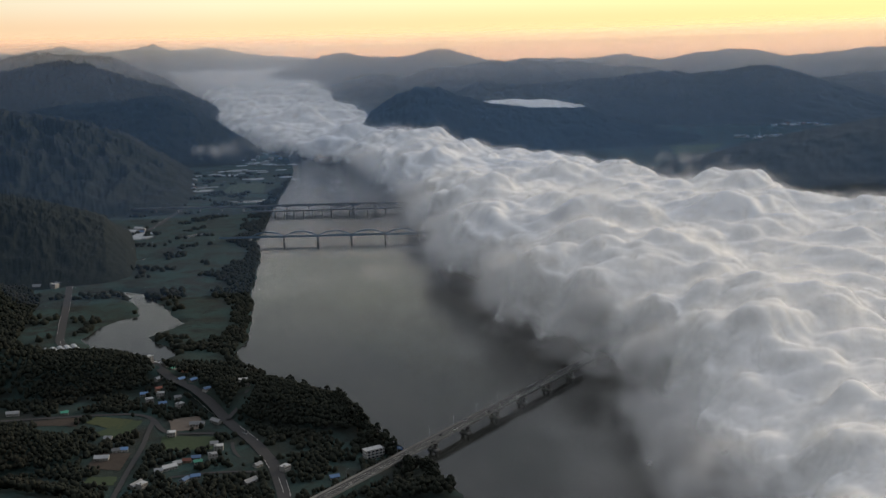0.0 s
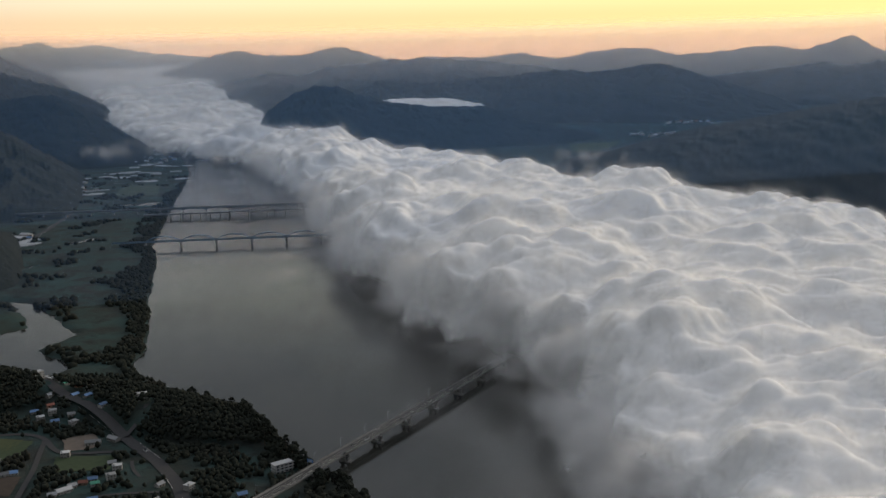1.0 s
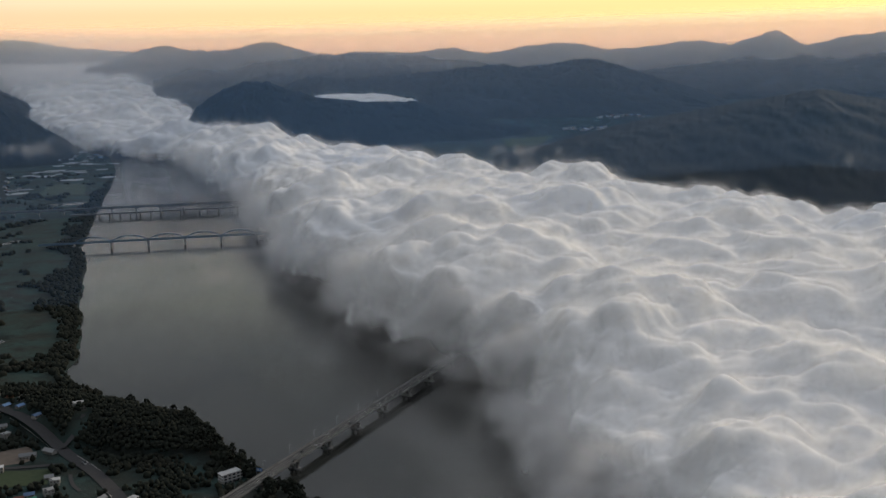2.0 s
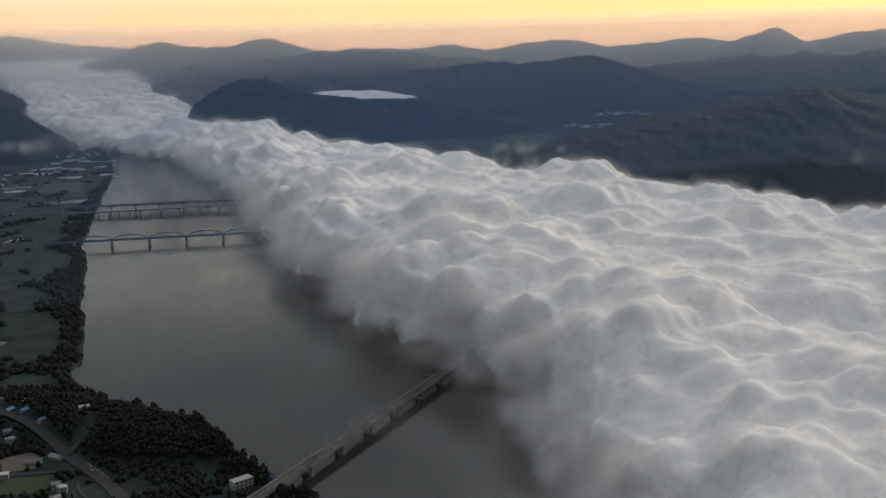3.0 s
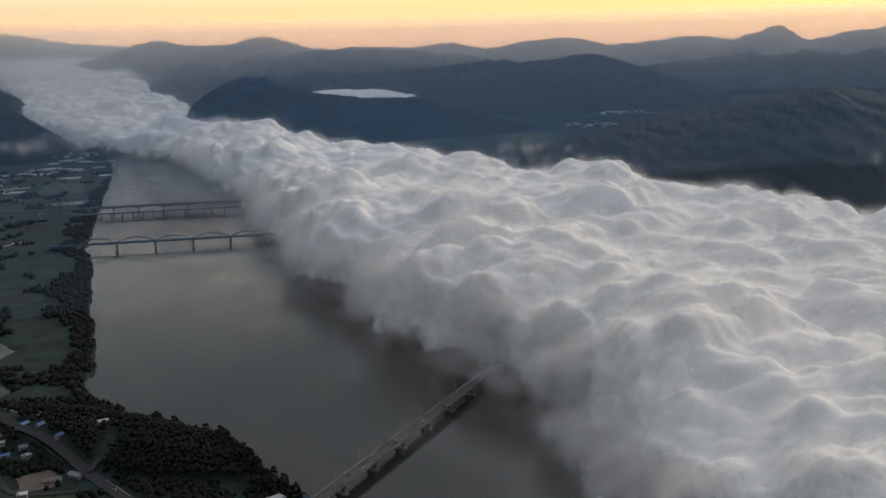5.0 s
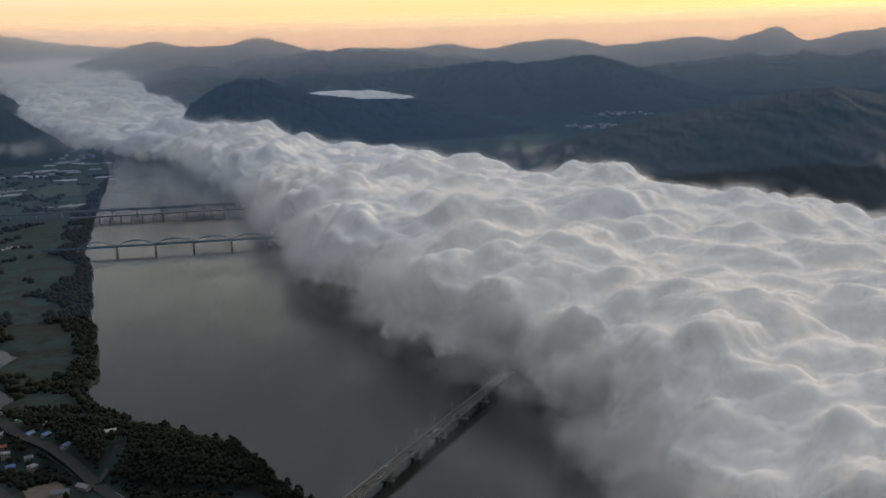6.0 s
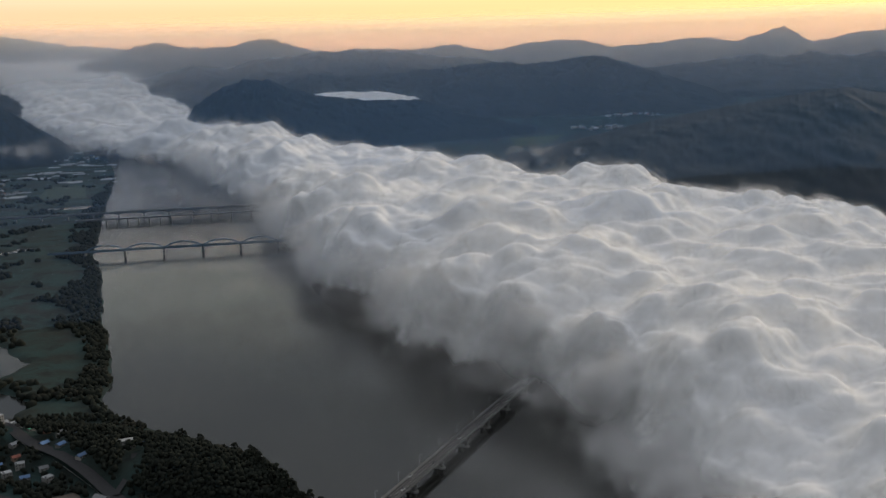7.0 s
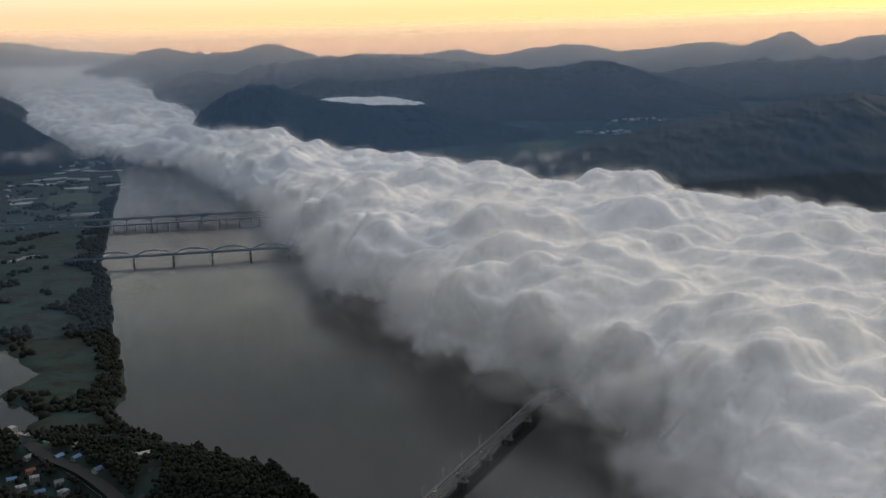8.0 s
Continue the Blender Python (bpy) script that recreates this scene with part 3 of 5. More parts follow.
FLAKE = np.array([(0, 0, 0), (1, 0, 0), (0.31, 0.95, 0), (-0.81, 0.59, 0), (-0.81, -0.59, 0), (0.31, -0.95, 0)], float)


def fog_flakes(name, label, pos, nrm, size, weight, rs):
    """Soft shreds of fog: small five-sided flakes, dense in the middle and fading to nothing at the rim."""
    n = len(pos)
    nrm = nrm + rs.normal(0, 0.35, (n, 3))
    nrm /= np.linalg.norm(nrm, axis=1, keepdims=True)
    t = np.cross(nrm, rs.normal(0, 1, (n, 3)))
    t /= np.maximum(np.linalg.norm(t, axis=1, keepdims=True), 1e-6)
    u = np.cross(nrm, t)
    v = pos[:, None, :] + size[:, None, None] * (FLAKE[None, :, :1] * t[:, None, :] + FLAKE[None, :, 1:2] * u[:, None, :])
    me = bpy.data.meshes.new(name)
    me.vertices.add(n * 6)
    me.vertices.foreach_set("co", warp(v.reshape(-1, 3)).reshape(-1).astype(np.float32))
    fan = np.array([(0, 1, 2), (0, 2, 3), (0, 3, 4), (0, 4, 5), (0, 5, 1)])
    f = (fan[None] + (np.arange(n) * 6)[:, None, None]).reshape(-1)
    me.loops.add(len(f))
    me.loops.foreach_set("vertex_index", f.astype(np.int32))
    me.polygons.add(len(f) // 3)
    me.polygons.foreach_set("loop_start", (np.arange(len(f) // 3) * 3).astype(np.int32))
    me.update(calc_edges=True)
    me.materials.append(M_FLAKE)
    ob = new(name, me)
    d = np.zeros((n, 6), np.float32)
    d[:, 0] = weight
    at = ob.data.attributes.new("fog_depth", "FLOAT", "POINT")
    at.data.foreach_set("value", d.reshape(-1))
    return tagged(ob, label, "fog", kind="stuff")


def shell_points(balls, cover, rs, core, thick, fill, wide=1.0):
    """Points on and round the upper sides of the heads that stick out of the fog's body."""
    B = np.array(balls)
    dist = np.hypot(B[:, 0] - EYE_MID[0], B[:, 1] - EYE_MID[1]) + 200
    unit = np.maximum(dist, 600) * 0.0052
    n = np.minimum(cover * 2 * math.pi * B[:, 3] ** 2 / unit ** 2, 900)
    n = np.floor(n + rs.random_sample(len(n))).astype(int)
    k = np.repeat(np.arange(len(B)), n)
    d = rs.normal(0, 1, (len(k), 3))
    d /= np.linalg.norm(d, axis=1, keepdims=True)
    d[:, 2] = np.where(d[:, 2] < -0.35, -d[:, 2], d[:, 2])
    r = B[k, 3] * np.where(rs.random_sample(len(k)) < fill, rs.random_sample(len(k)) ** 0.4, 1 + thick * rs.normal(0.1, 1, len(k)))
    p = B[k, :3] + d * r[:, None] * np.array((1, 1, FLAT))
    size = np.minimum(unit[k] * rs.uniform(1.8, 4.4, len(k)) * wide, B[k, 3] * 0.75)
    i = np.clip(np.searchsorted(core.y, p[:, 1]), 0, len(core.y) - 1)
    xa, xb = core.X[i, 0], core.X[i, -1]
    a = (p[:, 0] - xa) / np.maximum(xb - xa, 1e-6)
    m = core.X.shape[1]
    j = np.interp(a, core.a, np.arange(m))
    j0 = np.clip(np.floor(j).astype(int), 0, m - 2)
    z = core.Z[i, j0] * (1 - (j - j0)) + core.Z[i, j0 + 1] * (j - j0)
    z = np.where((a < 0.002) | (a > 0.998), -50, z)
    ok = (p[:, 2] > z - 2.0 - 0.3 * size) & (p[:, 2] > 1.5)
    return p[ok], d[ok], size[ok], dist[k][ok]


def build_fog(names, edges, base, y0, y1, sizes, n, k, seed, label, foot=(2, 28), cover=1.0):
    rnd_, rs = random.Random(seed), np.random.RandomState(seed)
    core = Fog(fog_rows(y0, k, y1), fog_cols(n), edges, base, 1.0 if cover > 0.9 else 0.0)
    core.a = fog_cols(n)
    levels, hanging = [], []
    for r, gap, reach, sink in sizes:
        inside, edge_ = [], []
        for x, y, q, room in scatter(r, max(y0, 300.0), min(y1, reach), edges, rnd_, gap, seed + int(r)):
            z = core.height(x, y) - FLAT * q * (sink + rnd_.uniform(-0.25, 0.30))
            if room > q * 0.95:
                inside.append((x, y, z, q))
            elif q < 60 * float(fog_scale(y)):
                edge_.append((x, y, max(z, q * rnd_.uniform(0.1, 0.5)), min(q, max(12.0, room + 0.5 * q))))
        core.heap(inside)
        levels += inside
        hanging += edge_
    core.settle()
    core.mesh(names[0], M_FOG, label, 1.0, foot)
    small = [b_ for b_ in levels if 12 < b_[3] < 75 * fog_scale(b_[1])]
    sets = [shell_points(small, 0.19 * cover, rs, core, 0.12, 0.0, 1.6)]
    if hanging:
        sets.append(shell_points(hanging, 0.5 * cover, rs, core, 0.22, 0.6, 1.5))
    P, D, S, L = (np.concatenate(q) for q in zip(*sets))
    fog_flakes(names[1], "soft torn shreds of white fog on the fog heads", P, D, S, rs.uniform(0.12, 0.34, len(P)), rs)
    return core, len(P)


M_FOG = fog_material("river_fog", 1.0, 0.0, shine=0.12)
M_FLAKE = fog_material("fog_shreds", 1.2, 0.30, 1 / 24, shine=0.4)
core_fog, flake_count = build_fog(("river_fog", "fog_shreds"), bank_edges, bank_base, -700.0, 45000.0,
          ((98, 0.95, 40000, 0.78), (54, 0.85, 20000, 0.62), (28, 0.82, 10000, 0.46), (14, 0.95, 3600, 0.34)), 230, 0.8, 3, "thick white billowing fog bank lying along the river")


def patch_fog(cx, cy, wide, deep, top, seed, label):
    """A pool of fog lying in a side valley."""
    def edges(y):
        q = np.sqrt(np.clip(1 - ((np.asarray(y, float) - cy) / deep) ** 2, 0.0004, 1))
        n_ = 0.12 * wide * fbm(np.asarray(y, float) / (deep * 0.3), np.asarray(y, float) * 0 + seed, octaves=2, seed=seed)
        return cx - wide * q + n_, cx + wide * q + n_

    def base(X, Y, x0, x1):
        q = np.clip(1 - ((X - cx) / wide) ** 2 - ((Y - cy) / deep) ** 2, 0, 1)
        return top * (0.55 + 0.45 * np.sqrt(q))
    build_fog(("valley_fog", "valley_fog_shreds"), edges, base, cy - deep, cy + deep, ((24, 0.9, 40000, 0.6), (12, 0.9, 40000, 0.5)), 90, 0.6, seed, label, (top * 0.3, top * 0.7), 0.5)


patch_fog(400, 5750, 430, 560, 136, 21, "white fog pooled in the valley behind the hill")
patch_fog(-3750, 8000, 560, 500, 105, 22, "white fog pooled between the mountains")

def wisps(cx, cy, cz, sx, sy, n, r0, r1, seed):
    """A few loose rags of fog drifting off the bank."""
    rnd_, rs = random.Random(seed), np.random.RandomState(seed)
    balls = [(cx + rnd_.uniform(-sx, sx), cy + rnd_.uniform(-sy, sy), cz + rnd_.uniform(-8, 12), rnd_.uniform(r0, r1)) for _ in range(n)]
    P, D, S, L = shell_points(balls, 0.6, rs, core_fog, 0.25, 0.7, 1.4)
    fog_flakes("fog_wisp", "loose pale rag of fog drifting off the bank", P, D, S, rs.uniform(0.05, 0.16, len(P)), rs)


wisps(-720, 3950, 40, 170, 260, 16, 24, 52, 31)
wisps(-330, 3330, 42, 90, 70, 7, 22, 40, 32)
wisps(640, 2700, 60, 120, 200, 10, 18, 34, 34)
wisps(1030, 1760, 112, 26, 40, 5, 10, 18, 35)

# ---- thin mist on the water along the fog's foot ----
def mist(z, reach, strength, seed):
    y = fog_rows(450.0, 3.0, 5000.0)
    x0, _ = bank_edges(y)
    a = np.linspace(-1, 0.4, 40)
    X = x0[:, None] + reach * a[None, :] * (1 + 0.2 * fog_scale(y)[:, None])
    Y = np.repeat(y[:, None], len(a), 1)
    Z = z + 5 * fbm(X / 90, Y / 90, octaves=2, seed=seed)
    n_ = fbm(X / 130, Y / 130, octaves=4, seed=seed + 3)
    dens = strength * step(-1.0, -0.15, a[None, :] + 0.5 * n_) * step(-0.30, 0.5, n_ + 0.6 * a[None, :] + 0.25)
    ob = sheet("river_mist", warp(np.stack([X, Y, Z], -1)), M_MIST)
    at = ob.data.attributes.new("fog_depth", "FLOAT", "POINT")
    at.data.foreach_set("value", dens.reshape(-1).astype(np.float32))
    tagged(ob, "thin grey mist drifting over the water", "mist", kind="stuff")


M_MIST = fog_material("river_mist", 1.0, 0.0, shine=0.5)
for mz, mr, ms, md in ((10, 170, 0.07, 51), (28, 115, 0.12, 52), (46, 80, 0.14, 53)):
    mist(mz, mr, ms, md)

# ---- upright tinted sheets added between the ridges to stand in for haze ----
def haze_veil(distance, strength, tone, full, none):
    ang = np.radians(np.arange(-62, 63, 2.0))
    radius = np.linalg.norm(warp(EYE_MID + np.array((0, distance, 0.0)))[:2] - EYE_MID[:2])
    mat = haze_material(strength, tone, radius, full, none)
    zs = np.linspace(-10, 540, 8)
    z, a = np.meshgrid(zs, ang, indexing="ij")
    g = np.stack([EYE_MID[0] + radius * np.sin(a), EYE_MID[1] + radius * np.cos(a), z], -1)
    return tagged(sheet("haze_sheet", g, mat), "tinted see-through sheet standing in for haze between the mountains", "haze", kind="structure")


# Blueing and paling with distance, put in as the sheets' tint and opacity.
NEAR_HAZE_TINT, FAR_HAZE_TINT = (0.22, 0.45, 0.90), (0.87, 0.90, 0.94)
for far_off, thick, tone, full, none in ((1400, 0.045, NEAR_HAZE_TINT, 0.01, 0.03), (2300, 0.085, NEAR_HAZE_TINT, 0.01, 0.03), (3700, 0.07, NEAR_HAZE_TINT, 0.01, 0.03), (5300, 0.09, FAR_HAZE_TINT, 0.022, 0.036),
                                          (7500, 0.20, FAR_HAZE_TINT, 0.024, 0.040), (8700, 0.20, FAR_HAZE_TINT, 0.026, 0.040), (11000, 0.28, FAR_HAZE_TINT, 0.026, 0.042), (18000, 0.50, FAR_HAZE_TINT, 0.032, 0.046)):
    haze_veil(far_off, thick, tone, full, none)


def to_mesh(name, bm, mat):
    me = bpy.data.meshes.new(name)
    bm.to_mesh(me)
    bm.free()
    me.materials.append(mat)
    return me


# ---- the road bridge in front ----
DECK = radians(35.3)      # its bearing from +y towards +x


def along(s, off=0.0, z=0.0):
    """A point s metres along the front bridge from the shore, off to its right."""
    return Vector((-54 + s * math.sin(DECK) + off * math.cos(DECK), 771 + s * math.cos(DECK) - off * math.sin(DECK), z))


def road_bridge():
    root = new("road_bridge")
    root.matrix_basis = Matrix.Translation(along(0)) @ Matrix.Rotation(-DECK, 4, "Z")
    tagged(root, "long grey concrete road bridge on round-headed piers", "bridge")
    bm = bmesh.new()
    prof = [(-5.8, 8.5), (5.8, 8.5), (5.8, 8.1), (3.4, 7.6), (2.6, 6.2), (-2.6, 6.2), (-3.4, 7.6), (-5.8, 8.1)]
    a = [bm.verts.new((x, -90, z)) for x, z in prof]
    b = [bm.verts.new((x, 760, z)) for x, z in prof]
    for i in range(len(prof)):
        j = (i + 1) % len(prof)
        bm.faces.new((a[i], a[j], b[j], b[i]))
    bm.faces.new(a)
    bm.faces.new(b[::-1])
    part("deck", bm, M_CONCRETE, root)
    part("roadway", box(bmesh.new(), -4.3, 5.4, -90, 760, 8.5, 8.58), M_ASPHALT, root, "grey asphalt carriageway")
    part("walkway", box(bmesh.new(), -5.5, -4.3, -90, 760, 8.5, 8.75), M_CONCRETE, root)
    for x in (-5.65, 5.65, -4.25):
        part("parapet", box(bmesh.new(), x - 0.15, x + 0.15, -90, 760, 8.5, 9.5 if x != -4.25 else 9.1, 0.04), M_CONCRETE, root)
    for x in (-1.8, 0.55, 2.95):
        part("lane_line", box(bmesh.new(), x - 0.1, x + 0.1, -90, 760, 8.585, 8.592), M_PAINT, root, "white painted line")
    bm = bmesh.new()
    box(bm, -4.6, 5.6, -1.1, 1.1, 5.0, 6.2, 0.2)
    cap = bpy.data.meshes.new("pier_cap")
    bm.to_mesh(cap)
    cap.materials.append(M_CONCRETE)
    bm = lathe(bmesh.new(), [(3.0, -6), (3.0, 1.0), (2.7, 1.3), (1.5, 1.5), (1.4, 3.6), (2.0, 5.0)], 14)
    col = bpy.data.meshes.new("pier_column")
    bm.to_mesh(col)
    col.materials.append(M_CONCRETE)
    for k in range(16):
        s = 16.5 + 48.2 * k
        shared("pier_cap", cap, root, Matrix.Translation((0, s, 0)))
        for x in (-2.2, 3.4):
            shared("pier_column", col, root, Matrix.Translation((x, s, 0)))
    return root


road_bridge()


def embankment():
    bm = bmesh.new()
    rows = []
    for k in range(13):
        s = -95 + 8.2 * k
        wob = 1.2 * math.sin(k * 1.7)
        rows.append([bm.verts.new(along(s, o, z)) for o, z in ((-17 + wob, -1.0), (-11, 3.6), (-6.4, 8.0), (6.4, 8.0), (11, 3.6), (17 - wob, -1.0))])
    for p, q in zip(rows, rows[1:]):
        for j in range(5):
            bm.faces.new((p[j], p[j + 1], q[j + 1], q[j]))
    bm.faces.new(rows[0])
    bm.faces.new(rows[-1][::-1])
    tagged(part("embankment", bm, M_GROUND), "grassy embankment carrying the road to the bridge", "embankment", kind="structure")


embankment()


def street_lamp():
    root = new("street_lamp")
    tagged(root, "thin grey street lamp on the bridge parapet", "street lamp", group="bridge lamps")
    part("pole", lathe(bmesh.new(), [(0.14, 0), (0.12, 0.6), (0.08, 8.6)], 7), M_GREY_STEEL, root)
    part("arm", bar(bmesh.new(), (0, 0, 8.5), (1.7, 0, 8.9), 0.09, 0.09), M_GREY_STEEL, root)
    part("lamp_head", box(bmesh.new(), 1.5, 2.3, -0.14, 0.14, 8.82, 8.98, 0.04), M_GREY_STEEL, root)
    return root


LAMP = street_lamp()
for k in range(12):
    m = Matrix.Translation(along(-40 + 36 * k, -5.65, 9.5)) @ Matrix.Rotation(-DECK, 4, "Z")
    if k == 0:
        LAMP.matrix_basis = m
    else:
        copy_thing(LAMP, m).matrix_basis = m

M_SIGN = surface("blue_sign", (0.05, 0.16, 0.42), 0.1, 0.8, 0.5)


def sign_gantry():
    root = new("sign_gantry")
    root.matrix_basis = Matrix.Translation(along(24, 0, 8.5)) @ Matrix.Rotation(-DECK, 4, "Z")
    tagged(root, "steel gantry with a blue road sign at the bridge head", "road sign")
    for x in (-6.1, 6.1):
        part("post", lathe(bmesh.new(), [(0.22, -0.6), (0.2, 6.2)], 9, Matrix.Translation((x, 0, 0))), M_GREY_STEEL, root)
    part("beam", bar(bmesh.new(), (-6.2, 0, 6.0), (6.2, 0, 6.0), 0.3, 0.35), M_GREY_STEEL, root)
    panel = part("sign_panel", box(bmesh.new(), -6.0, -0.6, -0.32, -0.2, 4.6, 7.2, 0.04), M_SIGN, root, "blue sign panel")
    for z in (5.3, 6.3):
        part("text_bar", box(bmesh.new(), -5.4, -1.4, -0.34, -0.322, z - 0.18, z + 0.18), M_PAINT, panel, "white bar of unreadable lettering")


sign_gantry()


# ---- the blue arch bridge ----
def arch_bridge():
    root = new("arch_bridge")
    root.location = (-378, 1937, 0)
    tagged(root, "pale blue steel bridge with a row of low twin arches", "bridge")
    n, span, z, w = 9, 64.8, 12.4, 8.4
    part("deck", box(bmesh.new(), -60, n * span + 40, -w / 2, w / 2, z - 1.4, z, 0.15), M_STEEL, root)
    part("roadway", box(bmesh.new(), -60, n * span + 40, -3.6, 3.6, z, z + 0.08), M_ASPHALT, root)
    for y in (-w / 2 - 0.1, w / 2 + 0.1):
        part("railing", box(bmesh.new(), -60, n * span + 40, y - 0.06, y + 0.06, z, z + 1.0), M_STEEL, root)
    for side in (-1, 1):
        bm = bmesh.new()
        pts = [(span * t, side * 4.1, z + 0.3 + 8.8 * 4 * t * (1 - t)) for t in np.linspace(0, 1, 21)]
        for p, q in zip(pts, pts[1:]):
            bar(bm, p, q, 0.7, 0.95)
        rib = bpy.data.meshes.new("arch_rib")
        bm.to_mesh(rib)
        rib.materials.append(M_STEEL)
        rods = {}
        for t in np.linspace(0, 1, 9)[1:-1]:
            rods[t] = to_mesh("hanger", box(bmesh.new(), -0.12, 0.12, -0.12, 0.12, z, z + 8.8 * 4 * t * (1 - t)), M_STEEL)
        for k in range(n):
            shared("arch_rib", rib, root, Matrix.Translation((span * k, 0, 0)))
            for t, rod in rods.items():
                shared("hanger", rod, root, Matrix.Translation((span * (k + t), side * 4.1, 0)))
    brace = to_mesh("wind_brace", box(bmesh.new(), -0.22, 0.22, -4.1, 4.1, -0.25, 0.25), M_STEEL)
    for k in range(n):
        for t in (0.35, 0.5, 0.65):
            shared("wind_brace", brace, root, Matrix.Translation((span * (k + t), 0, z + 0.3 + 8.8 * 4 * t * (1 - t))))
    bm = bmesh.new()
    box(bm, -1.5, 1.5, -4.6, 4.6, -6, 6.3, 0.5)
    box(bm, -2.6, 2.6, -5.8, 5.8, 6.0, 8.2, 0.5)
    box(bm, -1.3, 1.3, -4.2, 4.2, 8.2, 11.1, 0.2)
    pm = bpy.data.meshes.new("pier")
    bm.to_mesh(pm)
    pm.materials.append(M_CONCRETE)
    for k in range(n + 1):
        shared("pier", pm, root, Matrix.Translation((span * k, 0, 0)))


arch_bridge()


# ---- the railway bridge and the high viaduct behind it ----
def rail_bridge():
    root = new("railway_bridge")
    root.location = (-395, 2337, 0)
    root.rotation_euler = (0, 0, 0.012)
    tagged(root, "grey railway bridge with plate girders and steel trusses", "bridge")
    part("girder", box(bmesh.new(), -60, 130, -2.4, 2.4, 8.2, 10.6, 0.1), M_GREY_STEEL, root)
    part("track_bed", box(bmesh.new(), -60, 560, -2.6, 2.6, 10.6, 11.0), M_GREY_STEEL, root)
    pm = bpy.data.meshes.new("pier")
    bm = box(bmesh.new(), -1.2, 1.2, -3, 3, -6, 8.2, 0.4)
    bm.to_mesh(pm)
    pm.materials.append(M_CONCRETE)
    for k in range(7):
        shared("pier", pm, root, Matrix.Translation((21.7 * k, 0, 0)))
    bm = bmesh.new()
    L, hgt, cells = 41.5, 9.0, 8
    c = L / cells
    for y in (-2.4, 2.4):
        bar(bm, (0, y, 9.4), (L, y, 9.4), 0.5, 0.9)
        bar(bm, (c, y, 9.4 + hgt), (L - c, y, 9.4 + hgt), 0.5, 0.7)
        for i in range(cells):
            a, b = (i * c, y, 9.4), ((i + 1) * c, y, 9.4)
            up = lambda p: (p[0], p[1], 9.4 + hgt)
            if i == 0:
                bar(bm, a, up(b), 0.5, 0.6)
            elif i == cells - 1:
                bar(bm, up(a), b, 0.5, 0.6)
            elif i % 2:
                bar(bm, up(a), b, 0.4, 0.45)
            else:
                bar(bm, a, up(b), 0.4, 0.45)
            if i:
                bar(bm, a, up(a), 0.35, 0.35)
    for i in range(1, cells):
        bar(bm, (i * c, -2.4, 9.4 + hgt), (i * c, 2.4, 9.4 + hgt), 0.35, 0.35)
    tm = bpy.data.meshes.new("truss")
    bm.to_mesh(tm)
    tm.materials.append(M_GREY_STEEL)
    for k in range(10):
        shared("truss", tm, root, Matrix.Translation((130 + L * k, 0, 0)))
        shared("pier", pm, root, Matrix.Translation((130 + L * (k + 1), 0, 0)))


rail_bridge()


def viaduct():
    root = new("viaduct")
    root.location = (-637, 2402, -2.8)
    root.rotation_euler = (0, 0, -0.002)
    tagged(root, "high grey concrete viaduct with haunched girders and lamp posts", "bridge")
    span, n = 52.0, 20
    bm = bmesh.new()
    k = 24
    rows = []
    for i in range(k + 1):
        t = i / k
        low = 15.2 - 3.2 * (2 * t - 1) ** 4
        rows.append([bm.verts.new(p) for p in ((span * t, -2.8, low), (span * t, -3.0, 17.0), (span * t, -5.2, 17.2), (span * t, -5.2, 17.8), (span * t, 5.2, 17.8), (span * t, 5.2, 17.2), (span * t, 3.0, 17.0), (span * t, 2.8, low))])
    for p, q in zip(rows, rows[1:]):
        for j in range(8):
            bm.faces.new((p[j], p[(j + 1) % 8], q[(j + 1) % 8], q[j]))
    gm = bpy.data.meshes.new("girder_span")
    bm.to_mesh(gm)
    gm.materials.append(M_CONCRETE)
    bm = box(bmesh.new(), -1.5, 1.5, -3, 3, -3.5, 12.2, 0.4)
    pm = bpy.data.meshes.new("pier")
    bm.to_mesh(pm)
    pm.materials.append(M_CONCRETE)
    bm = lathe(bmesh.new(), [(0.2, 17.8), (0.14, 25.5)], 6)
    bar(bm, (0, 0, 25.4), (0, -2.5, 25.9), 0.15, 0.15)
    lm = bpy.data.meshes.new("catenary_mast")
    bm.to_mesh(lm)
    lm.materials.append(M_GREY_STEEL)
    part("parapet", box(bmesh.new(), -250, span * n, -5.25, -4.95, 17.8, 18.9), M_CONCRETE, root)
    part("parapet", box(bmesh.new(), -250, span * n, 4.95, 5.25, 17.8, 18.9), M_CONCRETE, root)
    for i in range(-4, n):
        shared("girder_span", gm, root, Matrix.Translation((span * i, 0, 0)))
        shared("pier", pm, root, Matrix.Translation((span * i, 0, 0)))
        for f in (0.25, 0.75):
            shared("catenary_mast", lm, root, Matrix.Translation((span * (i + f), 4.2, 0)))


viaduct()


def lay(x, y, z=None, turn=0.0, size=1.0):
    """The pose of a thing that stands at x, y; past 3 km it is drawn in with the land."""
    z = float(land(np.array([x]), np.array([y]))[0]) if z is None else z
    p = warp(np.array([[x, y, z]]))[0]
    d = np.linalg.norm(np.array([x, y, z]) - EYE_MID)
    s = np.linalg.norm(p - EYE_MID) / d
    return Matrix.Translation(p) @ Matrix.Rotation(turn, 4, "Z") @ Matrix.Scale(size * s, 4)


def place_copy(ob, m):
    c = copy_thing(ob, m)
    c.matrix_basis = m
    return c


